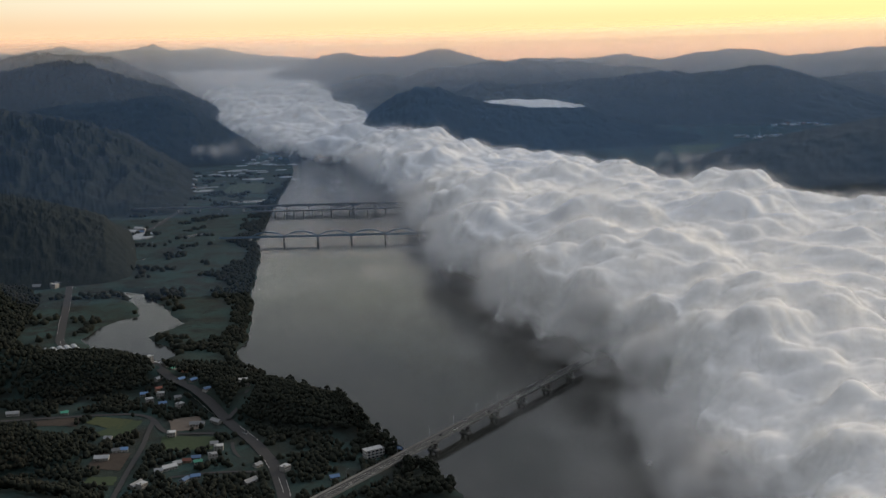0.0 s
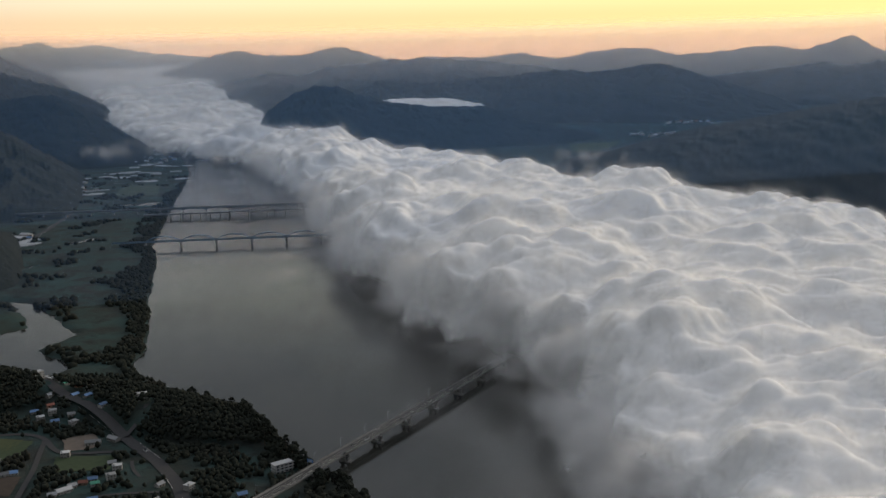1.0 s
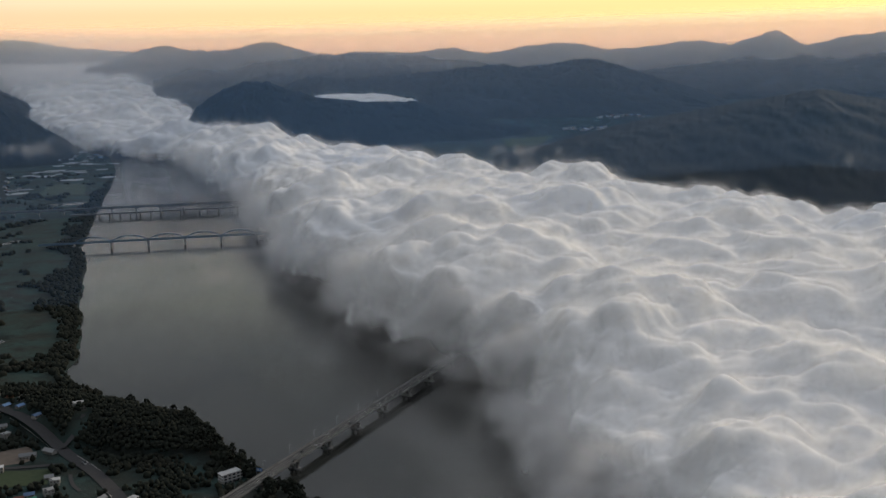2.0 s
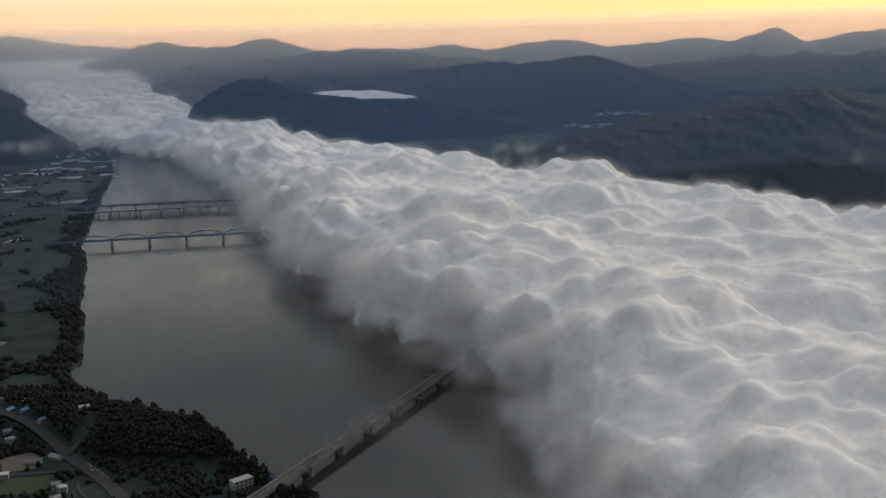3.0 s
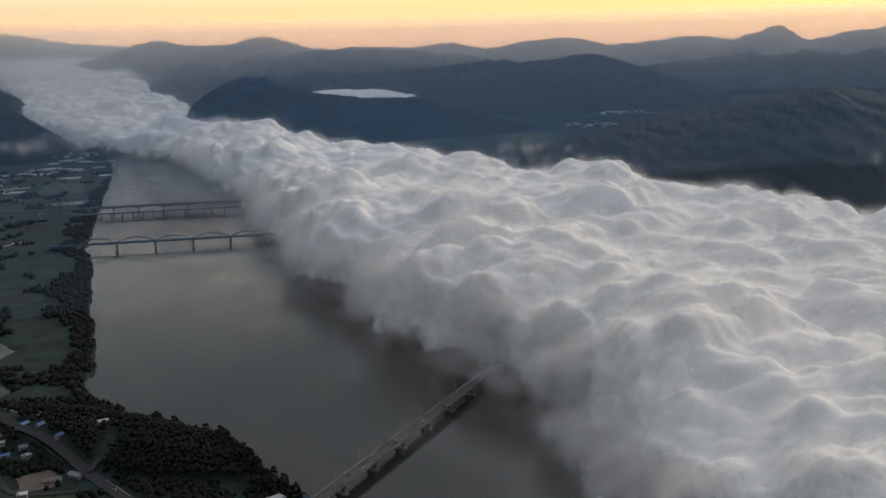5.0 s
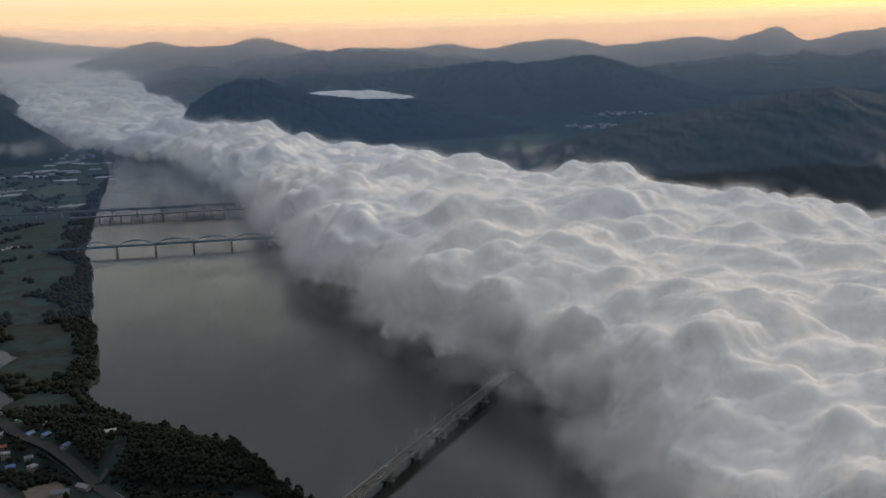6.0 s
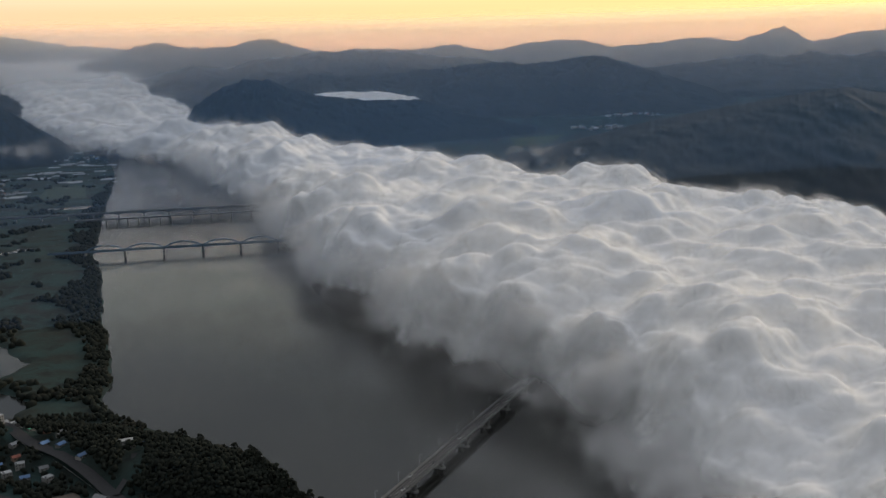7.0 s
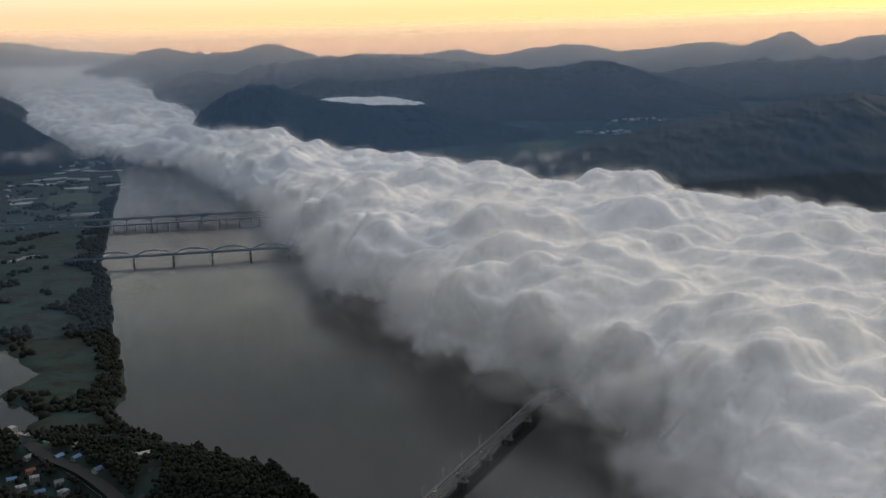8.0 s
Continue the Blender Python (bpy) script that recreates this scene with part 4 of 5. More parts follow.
# ---- roads ----
MAIN_ROAD = ((-95, 560), (-112, 650), (-128, 730), (-146, 790), (-172, 843), (-225, 928), (-290, 1012), (-345, 1085), (-418, 1110), (-476, 1207), (-547, 1430), (-603, 1598), (-608, 1827), (-627, 2131), (-640, 2442), (-783, 3038))
SIDE_ROAD = ((-203, 868), (-231, 868), (-256, 868), (-267, 888), (-278, 912), (-297, 927), (-342, 925), (-392, 918), (-480, 905))
FARM_ROAD = ((-276, 905), (-272, 872), (-266, 835), (-263, 781), (-258, 731), (-252, 690))
LANE_ROAD = ((-225, 767), (-191, 776), (-150, 772))
FOOT_ROAD = ((-190, 842), (-186, 820), (-173, 800))
YARD_ROAD = ((-206, 898), (-195, 930), (-197, 955))
RAMP_ROAD = ((-54, 771), (-102, 703), (-112, 680))
EAST_ROAD = ((820, 1700), (1043, 1854), (1188, 1917), (1500, 2000))


def dense(pts, every=8.0):
    c = np.array(pts, float)
    s = np.concatenate([[0], np.cumsum(np.hypot(*np.diff(c, axis=0).T))])
    k = np.arange(0, s[-1], every)
    p = np.stack([np.interp(k, s, c[:, 0]), np.interp(k, s, c[:, 1])], -1)
    for _ in range(4):
        p[1:-1] = (p[:-2] + 2 * p[1:-1] + p[2:]) / 4
    return p


def strip(name, pts, width, lift, mat, offset=0.0):
    p = dense(pts)
    t = np.gradient(p, axis=0)
    t = t / np.linalg.norm(t, axis=1, keepdims=True)
    nrm = np.stack([t[:, 1], -t[:, 0]], -1)
    rows = []
    for k in (-0.5, -0.25, 0, 0.25, 0.5):
        q = p + nrm * (k * width + offset)
        rows.append(q)
    zs = np.max([land(q[:, 0], q[:, 1]) for q in rows], axis=0)
    zs = np.maximum(zs, 1.0)
    pad = np.pad(zs, 3, mode="edge")
    zs = np.convolve(pad, np.ones(7) / 7, mode="valid") + lift
    g = np.stack([np.concatenate([q, zs[:, None]], -1) for q in rows], 0)
    return sheet(name, warp(g), mat, smooth=False)


def road(name, label, pts, width, lines=()):
    ob = tagged(strip(name, pts, width, 0.5, M_ASPHALT), label, "road", kind="structure")
    for off, w in lines:
        ln_ = strip("lane_line", pts, w, 0.54, M_PAINT, off)
        ln_.parent = ob


road("road_1", "grey two-lane asphalt main road through the valley", MAIN_ROAD, 10.5, ((0.0, 0.25), (-4.6, 0.2), (4.6, 0.2)))
road("road_2", "narrow pale concrete farm road", SIDE_ROAD, 5.0)
road("road_3", "narrow earth-brown farm road", FARM_ROAD, 4.5)
road("road_4", "narrow lane between garden plots", LANE_ROAD, 3.5)
road("road_5", "short steep lane beside the main road", FOOT_ROAD, 3.0)
road("road_6", "drive climbing to a white building", YARD_ROAD, 4.5)
road("road_7", "pale road along the foot of the far hill", EAST_ROAD, 14.0)

M_EARTH = surface("bare_earth", (0.15, 0.125, 0.105), 0.25, 0.2, 0.95, 0, 0.05)
M_GRASS = surface("cut_grass", (0.046, 0.066, 0.036), 0.3, 0.2, 1.0, 0, 0.1)
M_RICE = surface("ripe_rice", (0.062, 0.076, 0.036), 0.25, 0.25, 1.0, 0, 0.1)
M_SOIL = surface("dark_soil", (0.055, 0.045, 0.038), 0.3, 0.3, 1.0, 0, 0.1)
M_MEADOW = surface("wet_meadow", (0.044, 0.066, 0.052), 0.3, 0.05, 1.0, 0, 0.1)


def field(label, corners, mat, lift=0.35, cells=14):
    a, b, c, d = (np.array(q, float) for q in corners)
    k = np.linspace(0, 1, cells)
    u, v = np.meshgrid(k, k, indexing="ij")
    p = (a[None, None] * ((1 - u) * (1 - v))[..., None] + b * (u * (1 - v))[..., None] + c * (u * v)[..., None] + d * ((1 - u) * v)[..., None])
    p = p + np.stack([1.6 * perlin(p[..., 0] / 9, p[..., 1] / 9, seed=s) for s in (3, 4)], -1)
    z = land(p[..., 0], p[..., 1]) + lift
    return tagged(sheet("field", warp(np.concatenate([p, z[..., None]], -1)), mat), label, "field", kind="structure")


FIELDS = [
    ("mown green field beside the farm road", ((-340, 905), (-300, 880), (-296, 910), (-335, 922)), M_RICE),
    ("darker green field beside the farm road", ((-322, 872), (-286, 858), (-286, 905), (-302, 908)), M_GRASS),
    ("brown ploughed field with furrows", ((-385, 900), (-345, 895), (-345, 922), (-390, 912)), M_SOIL),
    ("small bright green plot", ((-290, 772), (-268, 772), (-266, 755), (-292, 755)), M_GRASS),
    ("dark green meadow below the pale lane", ((-256, 862), (-205, 860), (-205, 826), (-250, 826)), M_GRASS),
    ("bare sandy yard beside the village", ((-262, 906), (-236, 917), (-224, 884), (-252, 872)), M_EARTH),
    ("dark ploughed plot", ((-300, 825), (-272, 822), (-270, 785), (-300, 790)), M_SOIL),
    ("green paddies beyond the railway", ((-620, 2800), (-500, 2790), (-540, 3050), (-640, 3050)), M_MEADOW),
    ("yellow-green field at the foot of the mountain", ((-1080, 2660), (-940, 2700), (-940, 2740), (-1080, 2720)), M_RICE),
    ("pale green paddies in the side valley", ((807, 3579), (946, 3637), (1114, 4027), (879, 3964)), M_GRASS),
    ("ripe yellow paddies in the side valley", ((880, 3800), (1000, 3830), (1080, 3960), (900, 3930)), M_RICE),
]
for lab, cor, mt in FIELDS:
    field(lab, cor, mt, 0.35 if "yellow paddies" not in lab else 0.6)


# ---- houses ----
M_WALL = varied("plaster_wall", (0.34, 0.33, 0.31), 0.3)
M_WALL_2 = varied("brick_wall", (0.30, 0.20, 0.15), 0.3)
M_ROOF_BLUE = varied("blue_roof", (0.10, 0.20, 0.38), 0.35, 0.6)
M_ROOF_GREY = varied("grey_roof", (0.22, 0.23, 0.24), 0.45, 0.7)
M_ROOF_RED = varied("red_roof", (0.26, 0.09, 0.06), 0.35, 0.75)
M_ROOF_GREEN = varied("green_roof", (0.06, 0.30, 0.20), 0.25, 0.6)
M_ROOF_WHITE = varied("white_roof", (0.38, 0.39, 0.40), 0.45, 0.6)
M_GLASS = surface("dark_window", (0.03, 0.035, 0.04), 0.2, 0.5, 0.15)
M_FILM = varied("plastic_film", (0.40, 0.42, 0.44), 0.35, 0.45)
M_BARK = surface("bark", (0.09, 0.07, 0.055), 0.3, 2.0, 0.95)


def house(label, w, d, h, wall, roof, flat=False, storeys=1):
    root = new("house")
    tagged(root, label, "house", group="village houses")
    part("wall", box(bmesh.new(), -w / 2, w / 2, -d / 2, d / 2, -1.5, h), wall, root)
    bm = bmesh.new()
    if flat:
        box(bm, -w / 2 - 0.25, w / 2 + 0.25, -d / 2 - 0.25, d / 2 + 0.25, h, h + 0.5, 0.05)
        box(bm, -w / 2 + 0.6, -w / 2 + 2.6, -d / 2 + 0.6, -d / 2 + 2.8, h + 0.5, h + 2.4, 0.05)
    else:
        o, r = 0.6, d * 0.30
        for s in (-1, 1):
            v = [(-w / 2 - o, s * (d / 2 + o), h - 0.25), (w / 2 + o, s * (d / 2 + o), h - 0.25), (w / 2 + o, 0, h + r), (-w / 2 - o, 0, h + r)]
            lo = [bm.verts.new(q) for q in v]
            hi = [bm.verts.new((q[0], q[1], q[2] + 0.25)) for q in v]
            bm.faces.new(lo)
            bm.faces.new(hi)
            for i in range(4):
                bm.faces.new((lo[i], lo[(i + 1) % 4], hi[(i + 1) % 4], hi[i]))
        for e in (-w / 2 + 0.05, w / 2 - 0.05):
            bm.faces.new([bm.verts.new(q) for q in ((e, -d / 2, h - 0.02), (e, d / 2, h - 0.02), (e, 0, h + r - 0.02))])
        bmesh.ops.recalc_face_normals(bm, faces=bm.faces)
    part("roof", bm, roof, root)
    win = to_mesh("window", box(bmesh.new(), -0.7, 0.7, -0.06, 0.06, -0.65, 0.65), M_GLASS)
    n = max(2, int(w / 3.2))
    for s in range(storeys):
        z = 1.5 + s * (h / storeys)
        for i in range(n):
            x = -w / 2 + (i + 0.5) * w / n
            if s == 0 and i == n // 2:
                continue
            shared("window", win, root, Matrix.Translation((x, -d / 2, z)))
    x = -w / 2 + (n // 2 + 0.5) * w / n
    part("door", box(bmesh.new(), x - 0.5, x + 0.5, -d / 2 - 0.07, -d / 2 + 0.05, 0, 2.05), M_BARK, root)
    return root


KINDS = {
    "blue": house("low house with a blue metal roof", 10, 7, 3.0, M_WALL, M_ROOF_BLUE),
    "grey": house("low house with a grey tiled roof", 9, 7, 3.0, M_WALL, M_ROOF_GREY),
    "red": house("small house with a dull red roof", 9, 6.5, 3.0, M_WALL_2, M_ROOF_RED),
    "green": house("small house with a bright green roof", 9, 6.5, 3.0, M_WALL, M_ROOF_GREEN),
    "white": house("white flat-roofed house of two storeys", 10, 8, 6.2, M_WALL, M_ROOF_WHITE, True, 2),
    "shed": house("long grey shed with a shallow roof", 18, 8, 3.6, M_WALL, M_ROOF_GREY),
    "barn": house("long shed with a white metal roof", 16, 8, 3.6, M_WALL, M_ROOF_WHITE),
    "inn": house("three-storey white building with flat roof", 17, 9, 9.5, M_WALL, M_ROOF_WHITE, True, 3),
}
SPOTS = [  # the village under the flight path: x, y, kind, turn
    (-417, 930, "barn", 0.2), (-368, 931, "green", 0.3), (-321, 1045, "inn", 0.9), (-309, 1064, "grey", 0.9), (-289, 977, "white", 0.2), (-281, 954, "blue", 0.4),
    (-296, 962, "white", 0.5), (-274, 1000, "blue", 0.9), (-258, 985, "blue", 0.9), (-238, 957, "blue", 0.9), (-204, 968, "inn", 0.3), (-190, 972, "blue", 0.4),
    (-248, 862, "white", 0.1), (-216, 897, "barn", -0.7), (-232, 890, "shed", 0.1), (-247, 752, "barn", 1.1), (-241, 748, "white", 1.1), (-204, 766, "blue", 0.3),
    (-211, 760, "blue", 1.2), (-237, 780, "grey", 0.2), (-230, 786, "barn", 0.6), (-219, 800, "red", 0.1), (-226, 795, "grey", 0.5), (-209, 796, "green", 0.3), (-213, 806, "blue", 0.2),
    (-199, 806, "white", 0.4), (-158, 752, "barn", 0.9), (-158, 785, "grey", 0.9), (-134, 774, "white", 1.0), (-303, 858, "grey", 0.0), (-292, 808, "barn", 0.1), (-280, 828, "blue", 0.2),
    (-286, 826, "grey", 0.4), (-93, 757, "blue", 0.4), (-262, 1010, "grey", 0.9), (-283, 1036, "grey", 0.9), (-300, 1010, "grey", 0.9), (-295, 992, "red", 0.6), (-268, 962, "grey", 0.4),
    (-262, 945, "white", 0.8), (-308, 985, "blue", 0.3), (-205, 838, "grey", 0.2), (-198, 825, "white", 0.1),
]
for hx, hy, kd, tn in SPOTS:
    place_copy(KINDS[kd], lay(hx, hy, None, tn, 0.72))
rnd = random.Random(7)
CLUSTERS = [  # middle, spread, number of houses
    (-660, 1552, 55, 14, 26), (-652, 2070, 22, 70, 18), (-830, 2560, 120, 45, 34), (-930, 2830, 120, 60, 26), (-760, 2960, 60, 90, 18), (-860, 3150, 90, 60, 14),
    (1300, 4160, 110, 90, 24), (1580, 4560, 120, 110, 20), (-700, 3900, 120, 150, 18),
]
for cx, cy, sx, sy, n in CLUSTERS:
    for i in range(n):
        hx, hy = cx + rnd.uniform(-sx, sx), cy + rnd.uniform(-sy, sy)
        kd = rnd.choice(("blue", "grey", "grey", "white", "barn", "shed", "red"))
        zz = None if hx < 900 else (22 if hy < 4300 else 45)
        place_copy(KINDS[kd], lay(hx, hy, zz, rnd.uniform(-0.5, 0.5), rnd.uniform(0.9, 1.25)))
for k in KINDS.values():
    k.matrix_basis = lay(-250 - 14 * list(KINDS.values()).index(k), 1012 + 9 * list(KINDS.values()).index(k), None, 0.9, 0.72)


def riverside_inn():
    root = new("guest_house")
    root.matrix_basis = lay(-66, 806, None, 0.55, 0.85)
    tagged(root, "white guest house with stacked balconies by the bridge head", "house")
    part("wall", box(bmesh.new(), -9, 9, -4.5, 4.5, -2, 8.6), M_WALL, root)
    for z in (2.9, 5.8, 8.6):
        part("balcony", box(bmesh.new(), -9.8, 9.8, -6.2, 4.8, z, z + 0.35, 0.05), M_ROOF_WHITE, root)
        part("railing", box(bmesh.new(), -9.8, 9.8, -6.2, -6.05, z + 0.35, z + 1.1), M_ROOF_WHITE, root)
    win = to_mesh("window", box(bmesh.new(), -1.2, 1.2, -0.06, 0.06, -1.0, 1.0), M_GLASS)
    for z in (1.5, 4.5, 7.3):
        for x in (-6.5, -2.2, 2.2, 6.5):
            shared("window", win, root, Matrix.Translation((x, -4.5, z)))


riverside_inn()


# ---- greenhouses ----
def tunnel(length, wide=6.5, high=3.0):
    root = new("greenhouse")
    tagged(root, "long plastic-film greenhouse tunnel, pale and dull", "greenhouse", group="greenhouses")
    bm = bmesh.new()
    rows = []
    for x in np.linspace(-length / 2, length / 2, 9):
        rows.append([bm.verts.new((x, wide / 2 * math.cos(a), high * math.sin(a) ** 0.8)) for a in np.linspace(0.001, math.pi - 0.001, 9)])
    for p, q in zip(rows, rows[1:]):
        for i in range(8):
            bm.faces.new((p[i], p[i + 1], q[i + 1], q[i]))
    bm.faces.new(rows[0])
    bm.faces.new(rows[-1][::-1])
    part("film_cover", bm, M_FILM, root)
    part("door", box(bmesh.new(), -length / 2 - 0.12, -length / 2 + 0.02, -1.0, 1.0, 0, 2.1), M_GREY_STEEL, root)
    return root


TUN = tunnel(40)
TUN.matrix_basis = lay(-459, 1154, None, -0.98)
for i in range(-3, 4):
    if i:
        place_copy(TUN, lay(-459 + i * 6.6, 1154 + i * 4.2, None, -0.98))
for i in range(90):
    gx, gy = rnd.choice(((-560, 3150, 70, 60), (-640, 3420, 110, 60), (-780, 3330, 70, 50), (-640, 3700, 140, 60), (-820, 4200, 160, 90), (-700, 2900, 50, 40), (-640, 2030, 12, 45)))[0:2], None
    (cx, cy), sx, sy = gx, (110 if gx[1] > 3100 else 35), (70 if gx[1] > 2100 else 45)
    bx, by = cx + rnd.uniform(-sx, sx), cy + rnd.uniform(-sy, sy)
    row = rnd.randint(1, 3)
    for j in range(row):
        place_copy(TUN, lay(bx + j * 2, by + j * 8.5, None, 0.15, 0.85))
    if i > 60:
        break


# ---- railway embankment behind the town ----
tagged(part("embankment_wall", box(bmesh.new(), -80, 80, -1.5, 1.5, -2, 8.5, 0.3), M_ROOF_WHITE), "long pale concrete retaining wall of the railway", "wall", kind="structure").matrix_basis = lay(-750, 2592, 2, -0.06)


# ---- vehicles ----
M_TYRE = surface("tyre", (0.03, 0.03, 0.03), 0.2, 2, 0.9)


def car(label, paint, length=4.4, tall=1.45, van=False):
    root = new("car")
    tagged(root, label, "car")
    bm = bmesh.new()
    box(bm, -length / 2, length / 2, -0.88, 0.88, 0.3, 0.95 if not van else 1.2, 0.12)
    part("body", bm, paint, root)
    bm = bmesh.new()
    x0, x1 = (-length / 2 + 0.1, length / 2 - 0.9) if van else (-length * 0.36, length * 0.20)
    low = 1.2 if van else 0.95
    v = [bm.verts.new(q) for q in ((x0, -0.82, low), (x1 + 0.5, -0.82, low), (x1 + 0.5, 0.82, low), (x0, 0.82, low), (x0 + 0.25, -0.66, tall), (x1, -0.66, tall), (x1, 0.66, tall), (x0 + 0.25, 0.66, tall))]
    for f in ((0, 1, 5, 4), (1, 2, 6, 5), (2, 3, 7, 6), (3, 0, 4, 7), (4, 5, 6, 7), (3, 2, 1, 0)):
        bm.faces.new([v[i] for i in f])
    part("cabin", bm, M_GLASS, root)
    wm = to_mesh("wheel", lathe(bmesh.new(), [(0.2, -0.11), (0.33, -0.1), (0.33, 0.1), (0.2, 0.11)], 10, Matrix.Rotation(math.pi / 2, 4, "X")), M_TYRE)
    for x in (-length * 0.31, length * 0.31):
        for y in (-0.8, 0.8):
            shared("wheel", wm, root, Matrix.Translation((x, y, 0.33)))
    return root


CAR_W = car("white saloon car driving on asphalt", surface("white_car_paint", (0.7, 0.7, 0.7), 0.05, 1, 0.3))
CAR_D = car("dark saloon car driving on asphalt", surface("dark_car_paint", (0.03, 0.03, 0.035), 0.1, 1, 0.3))
CAR_V = car("white delivery van on the main road", surface("van_paint", (0.66, 0.67, 0.68), 0.05, 1, 0.35), 5.4, 2.3, True)
ON_DECK = [(96, 2.0, "w"), (78, -0.4, "d"), (120, -3.4, "w"), (150, 2.0, "d"), (205, -0.5, "w"), (238, 4.2, "d"), (60, 4.2, "d")]
first = {"w": CAR_W, "d": CAR_D}
used = set()
for s, off, kd in ON_DECK:
    p = along(s, off, 8.6)
    m = Matrix.Translation(p) @ Matrix.Rotation(math.pi / 2 - DECK, 4, "Z")
    if kd not in used:
        first[kd].matrix_basis = m
        used.add(kd)
    else:
        place_copy(first[kd], m)
rz_ = float(land(np.array([-186.0]), np.array([866.0]))[0])
CAR_V.matrix_basis = Matrix.Translation((-183, 863, rz_ + 0.9)) @ Matrix.Rotation(2.13, 4, "Z")

# ---- woods ----
ROADS = [dense(p, 6.0) for p in (MAIN_ROAD, SIDE_ROAD, FARM_ROAD, LANE_ROAD, FOOT_ROAD, YARD_ROAD)]
ROAD_PTS = np.concatenate(ROADS)
OPEN = [np.mean(np.array(c, float), 0) for _, c, _ in FIELDS]
OPEN_R = [np.max(np.linalg.norm(np.array(c, float) - np.mean(np.array(c, float), 0), axis=1)) * 0.72 for _, c, _ in FIELDS]


def clear_of(x, y):
    ok = np.ones(len(x), bool)
    for px, py in ROAD_PTS[::2]:
        ok &= (x - px) ** 2 + (y - py) ** 2 > 81
    for (px, py), r in zip(OPEN, OPEN_R):
        ok &= (x - px) ** 2 + (y - py) ** 2 > r * r
    for px, py, _, _ in SPOTS:
        ok &= (x - px) ** 2 + (y - py) ** 2 > 75
    dx, dy = x - along(0).x, y - along(0).y
    s = dx * math.sin(DECK) + dy * math.cos(DECK)
    off = dx * math.cos(DECK) - dy * math.sin(DECK)
    ok &= ~((np.abs(off) < 9) & (s > -95))
    ok &= (x + 66) ** 2 + (y - 806) ** 2 > 160
    ok &= (x + 459) ** 2 + (y - 1154) ** 2 > 900
    return ok


def wood_spots(x0, x1, y0, y1, gap, rule, seed):
    r = np.random.RandomState(seed)
    gx, gy = np.meshgrid(np.arange(x0, x1, gap), np.arange(y0, y1, gap))
    x = gx.ravel() + r.uniform(-0.5, 0.5, gx.size) * gap * 1.1
    y = gy.ravel() + r.uniform(-0.5, 0.5, gx.size) * gap * 1.1
    h = land(x, y)
    keep = (h > 0.6) & rule(x, y, h)
    x, y, h = x[keep], y[keep], h[keep]
    keep = clear_of(x, y)
    return x[keep], y[keep], h[keep]


def ico(sub):
    bm = bmesh.new()
    bmesh.ops.create_icosphere(bm, subdivisions=sub, radius=1)
    v = np.array([q.co[:] for q in bm.verts])
    f = np.array([[q.index for q in fc.verts] for fc in bm.faces])
    bm.free()
    return v, f


ICO1, ICO2 = ico(1), ico(2)


def wood(name, label, x, y, h, r0, r1, tall, shape, seed):
    """A wood seen from above: a crown for every tree, each ragged in its own way."""
    r = np.random.RandomState(seed)
    bv, bf = shape
    n = len(x)
    rad = r.uniform(r0, r1, n)
    up = r.uniform(0.75, 1.25, n) * tall
    v = np.repeat(bv[None], n, 0)
    rag = 1 + 0.42 * r.uniform(-1, 1, (n, len(bv), 1)) * np.where(bv[None, :, 2:] > -0.5, 1, 0.3)
    v = v * rag
    v = v * np.stack([rad, rad, rad * 1.15], -1)[:, None, :]
    v = v + np.stack([x, y, h + up - rad * 0.9], -1)[:, None, :]
    f = (bf[None] + (np.arange(n) * len(bv))[:, None, None]).reshape(-1, 3)
    me = bpy.data.meshes.new(name)
    me.vertices.add(n * len(bv))
    me.vertices.foreach_set("co", warp(v.reshape(-1, 3)).reshape(-1).astype(np.float32))
    me.loops.add(f.size)
    me.loops.foreach_set("vertex_index", f.reshape(-1).astype(np.int32))
    me.polygons.add(len(f))
    me.polygons.foreach_set("loop_start", (np.arange(len(f)) * 3).astype(np.int32))
    me.update(calc_edges=True)
    me.materials.append(M_LEAF)
    return tagged(new(name, me), label, "woods", kind="stuff")


hill = lambda x, y, h: (h > 4.6) & (x < bank(y) - 4)
x_, y_, h_ = wood_spots(-420, 0, 700, 1110, 3.1, hill, 1)
wood("headland_wood", "dark dense mixed wood on the river headland", x_, y_, h_, 1.2, 2.5, 8.5, ICO1, 11)
x_, y_, h_ = wood_spots(-1000, -420, 640, 1900, 5.0, lambda x, y, h: (h > 7.0) | ((y > 1180) & (x < np.interp(y, (1180, 1430, 1600, 1900), (-520, -585, -690, -640)))), 2)
wood("hill_wood", "dark dense wood on the low hills", x_, y_, h_, 1.9, 3.4, 9.0, ICO1, 12)
x_, y_, h_ = wood_spots(-520, 40, 560, 1100, 4.6, lambda x, y, h: (h <= 4.6) & (fbm(x / 38, y / 38, octaves=3, seed=33) > -0.22) & (x < bank(y) - 3), 3)
wood("field_trees", "scattered dark trees and hedges between the plots", x_, y_, h_, 1.4, 3.0, 4.5, ICO1, 13)
x_, y_, h_ = wood_spots(-480, -200, 1095, 3500, 6.5, lambda x, y, h: (bank(y) - x < 16 + 45 * step(-0.3, 0.4, fbm(x / 90, y / 90, seed=35))) & (x < bank(y) - 1), 4)
wood("riverside_wood", "dark willow scrub along the river bank", x_, y_, h_, 2.4, 4.6, 4.5, ICO1, 14)
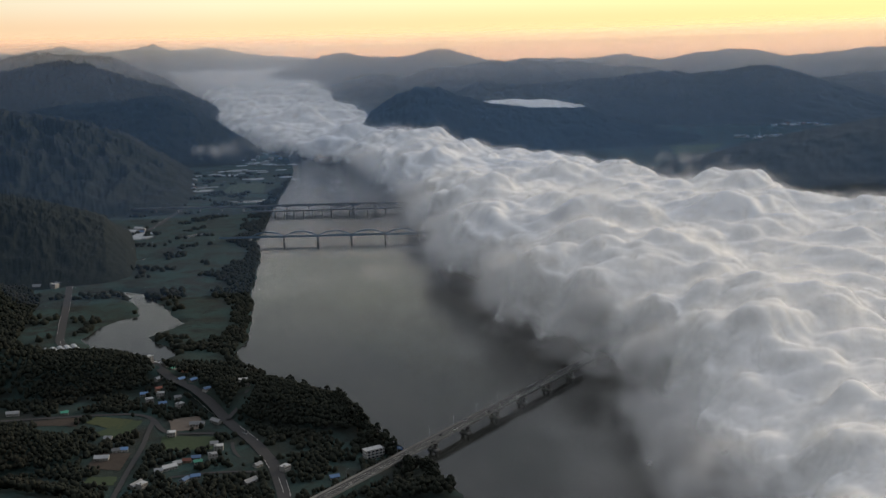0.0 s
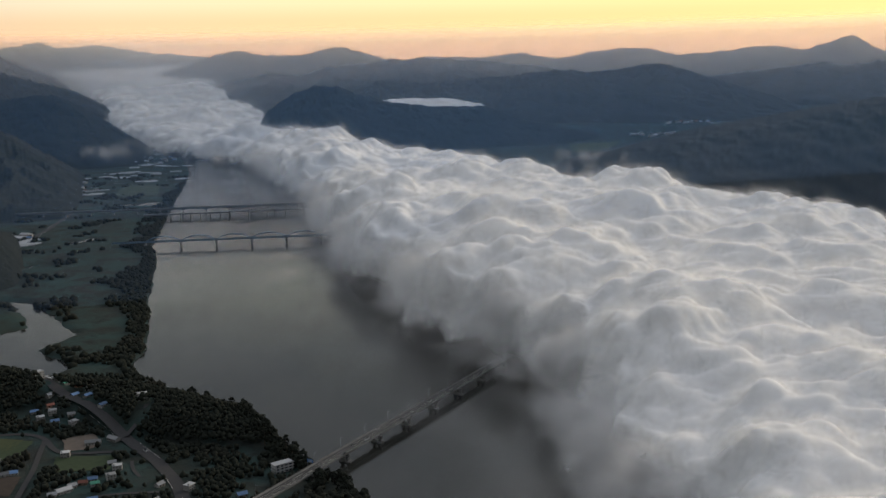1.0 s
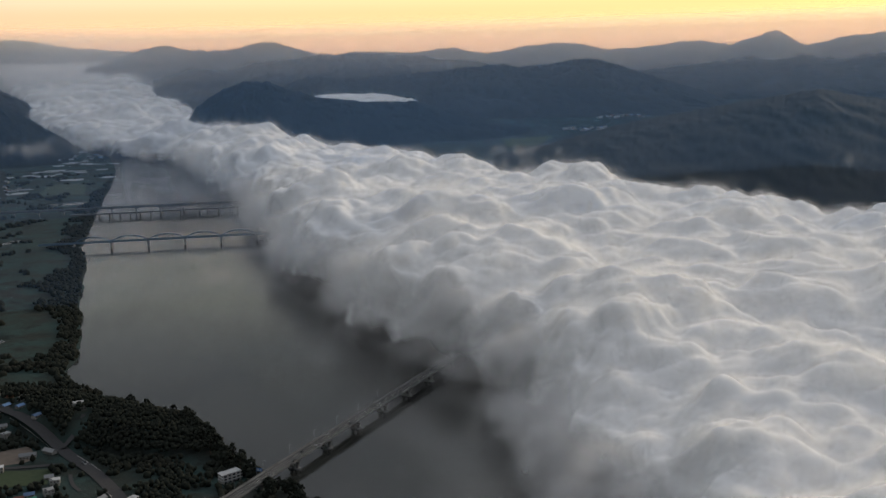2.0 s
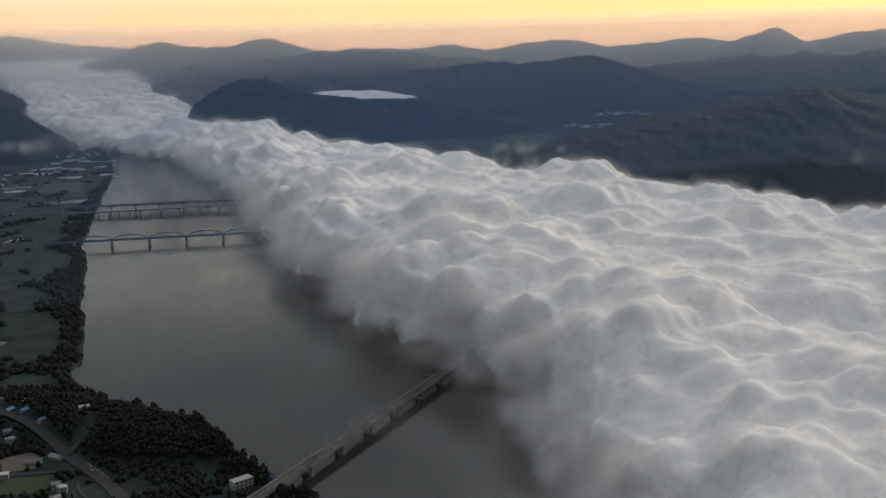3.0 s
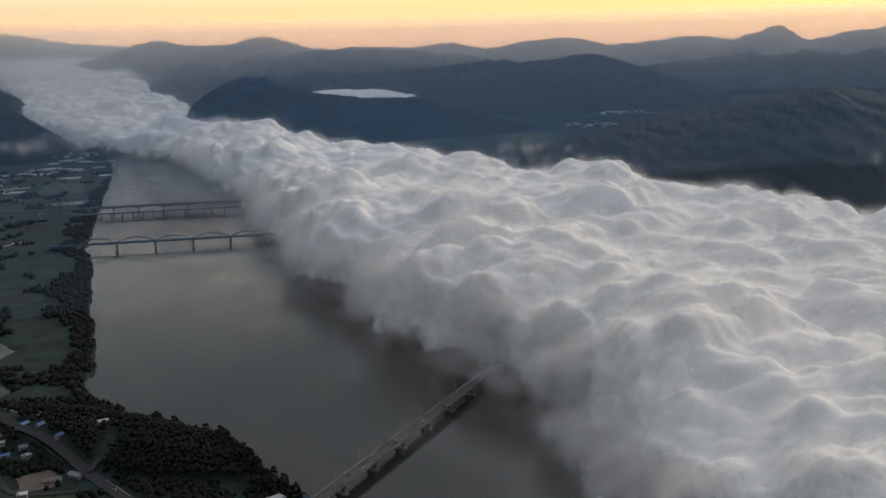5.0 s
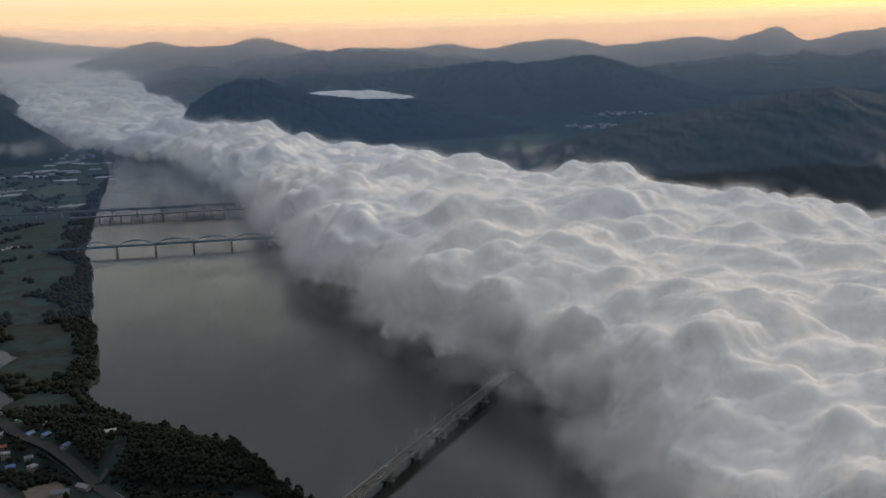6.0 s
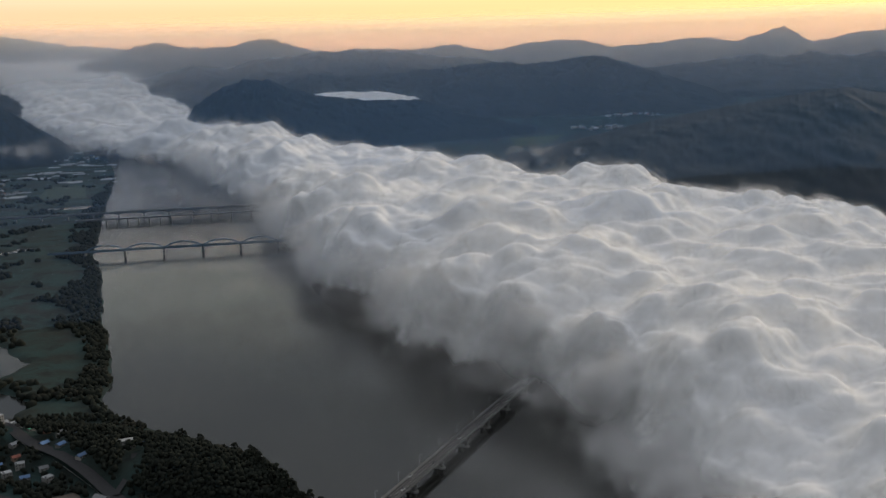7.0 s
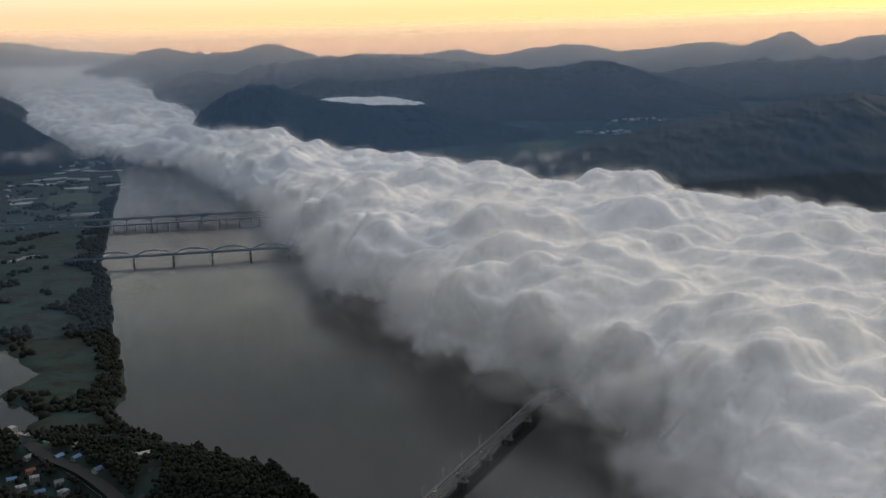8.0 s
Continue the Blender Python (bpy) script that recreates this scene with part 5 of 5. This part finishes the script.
x_, y_, h_ = wood_spots(-900, -300, 1130, 3400, 11.0, lambda x, y, h: (fbm(x / 75, y / 75, octaves=4, seed=37) > 0.34), 5)
wood("valley_groves", "dark groves and hedges on the valley floor", x_, y_, h_, 3.5, 6.5, 5.0, ICO1, 15)


# ---- single trees along the shore ----
def shore_tree(label, tall, wide, seed):
    root = new("tree")
    tagged(root, label, "tree", group="shore trees")
    r = random.Random(seed)
    bm = lathe(bmesh.new(), [(0.34, -1.0), (0.26, tall * 0.3), (0.14, tall * 0.62), (0.05, tall * 0.9)], 7)
    for i in range(6):
        a, z = i * 1.1 + r.random(), tall * (0.35 + 0.07 * i)
        bar(bm, (0, 0, z), (math.cos(a) * wide * 0.55, math.sin(a) * wide * 0.55, z + tall * 0.16), 0.12, 0.12)
    part("trunk", bm, M_BARK, root)
    bm = bmesh.new()
    for i in range(46):
        a, q = r.uniform(0, 6.283), r.random()
        z = tall * (0.34 + 0.66 * q)
        reach = wide * math.sqrt(max(0.05, 1 - (2 * q - 0.75) ** 2 / 1.6)) * r.uniform(0.25, 0.95)
        s = r.uniform(0.55, 1.15) * wide * 0.30
        m = Matrix.Translation((reach * math.cos(a), reach * math.sin(a), z)) @ Euler((r.random() * 3, r.random() * 3, 0)).to_matrix().to_4x4() @ Matrix.Diagonal((s, s, s * 0.75, 1))
        vs = bmesh.ops.create_icosphere(bm, subdivisions=1, radius=1, matrix=m)["verts"]
        for v in vs:
            v.co += Vector((r.uniform(-1, 1), r.uniform(-1, 1), r.uniform(-1, 1))) * s * 0.28
    part("crown", bm, M_LEAF, root)
    return root


TREES = [shore_tree("broad dark pine at the edge of the headland wood", 13, 4.6, 1), shore_tree("slender dark tree on the river shore", 15, 3.6, 2), shore_tree("low spreading dark tree on the shore", 9, 4.4, 3)]
first_spot = [(-70, 846), (-84, 868), (-60, 836)]
for tr, (tx, ty) in zip(TREES, first_spot):
    tr.matrix_basis = lay(tx, ty, None, 0.3)
r_ = random.Random(5)
for k in range(70):
    ty = 735 + 3.9 * k + r_.uniform(-3, 3)
    tx = float(bank(np.array([ty]))[0]) - r_.uniform(5, 22)
    if clear_of(np.array([tx]), np.array([ty]))[0] and float(land(np.array([tx]), np.array([ty]))[0]) > 0.5:
        place_copy(TREES[k % 3], lay(tx, ty, None, r_.uniform(0, 6), r_.uniform(0.75, 1.15)))
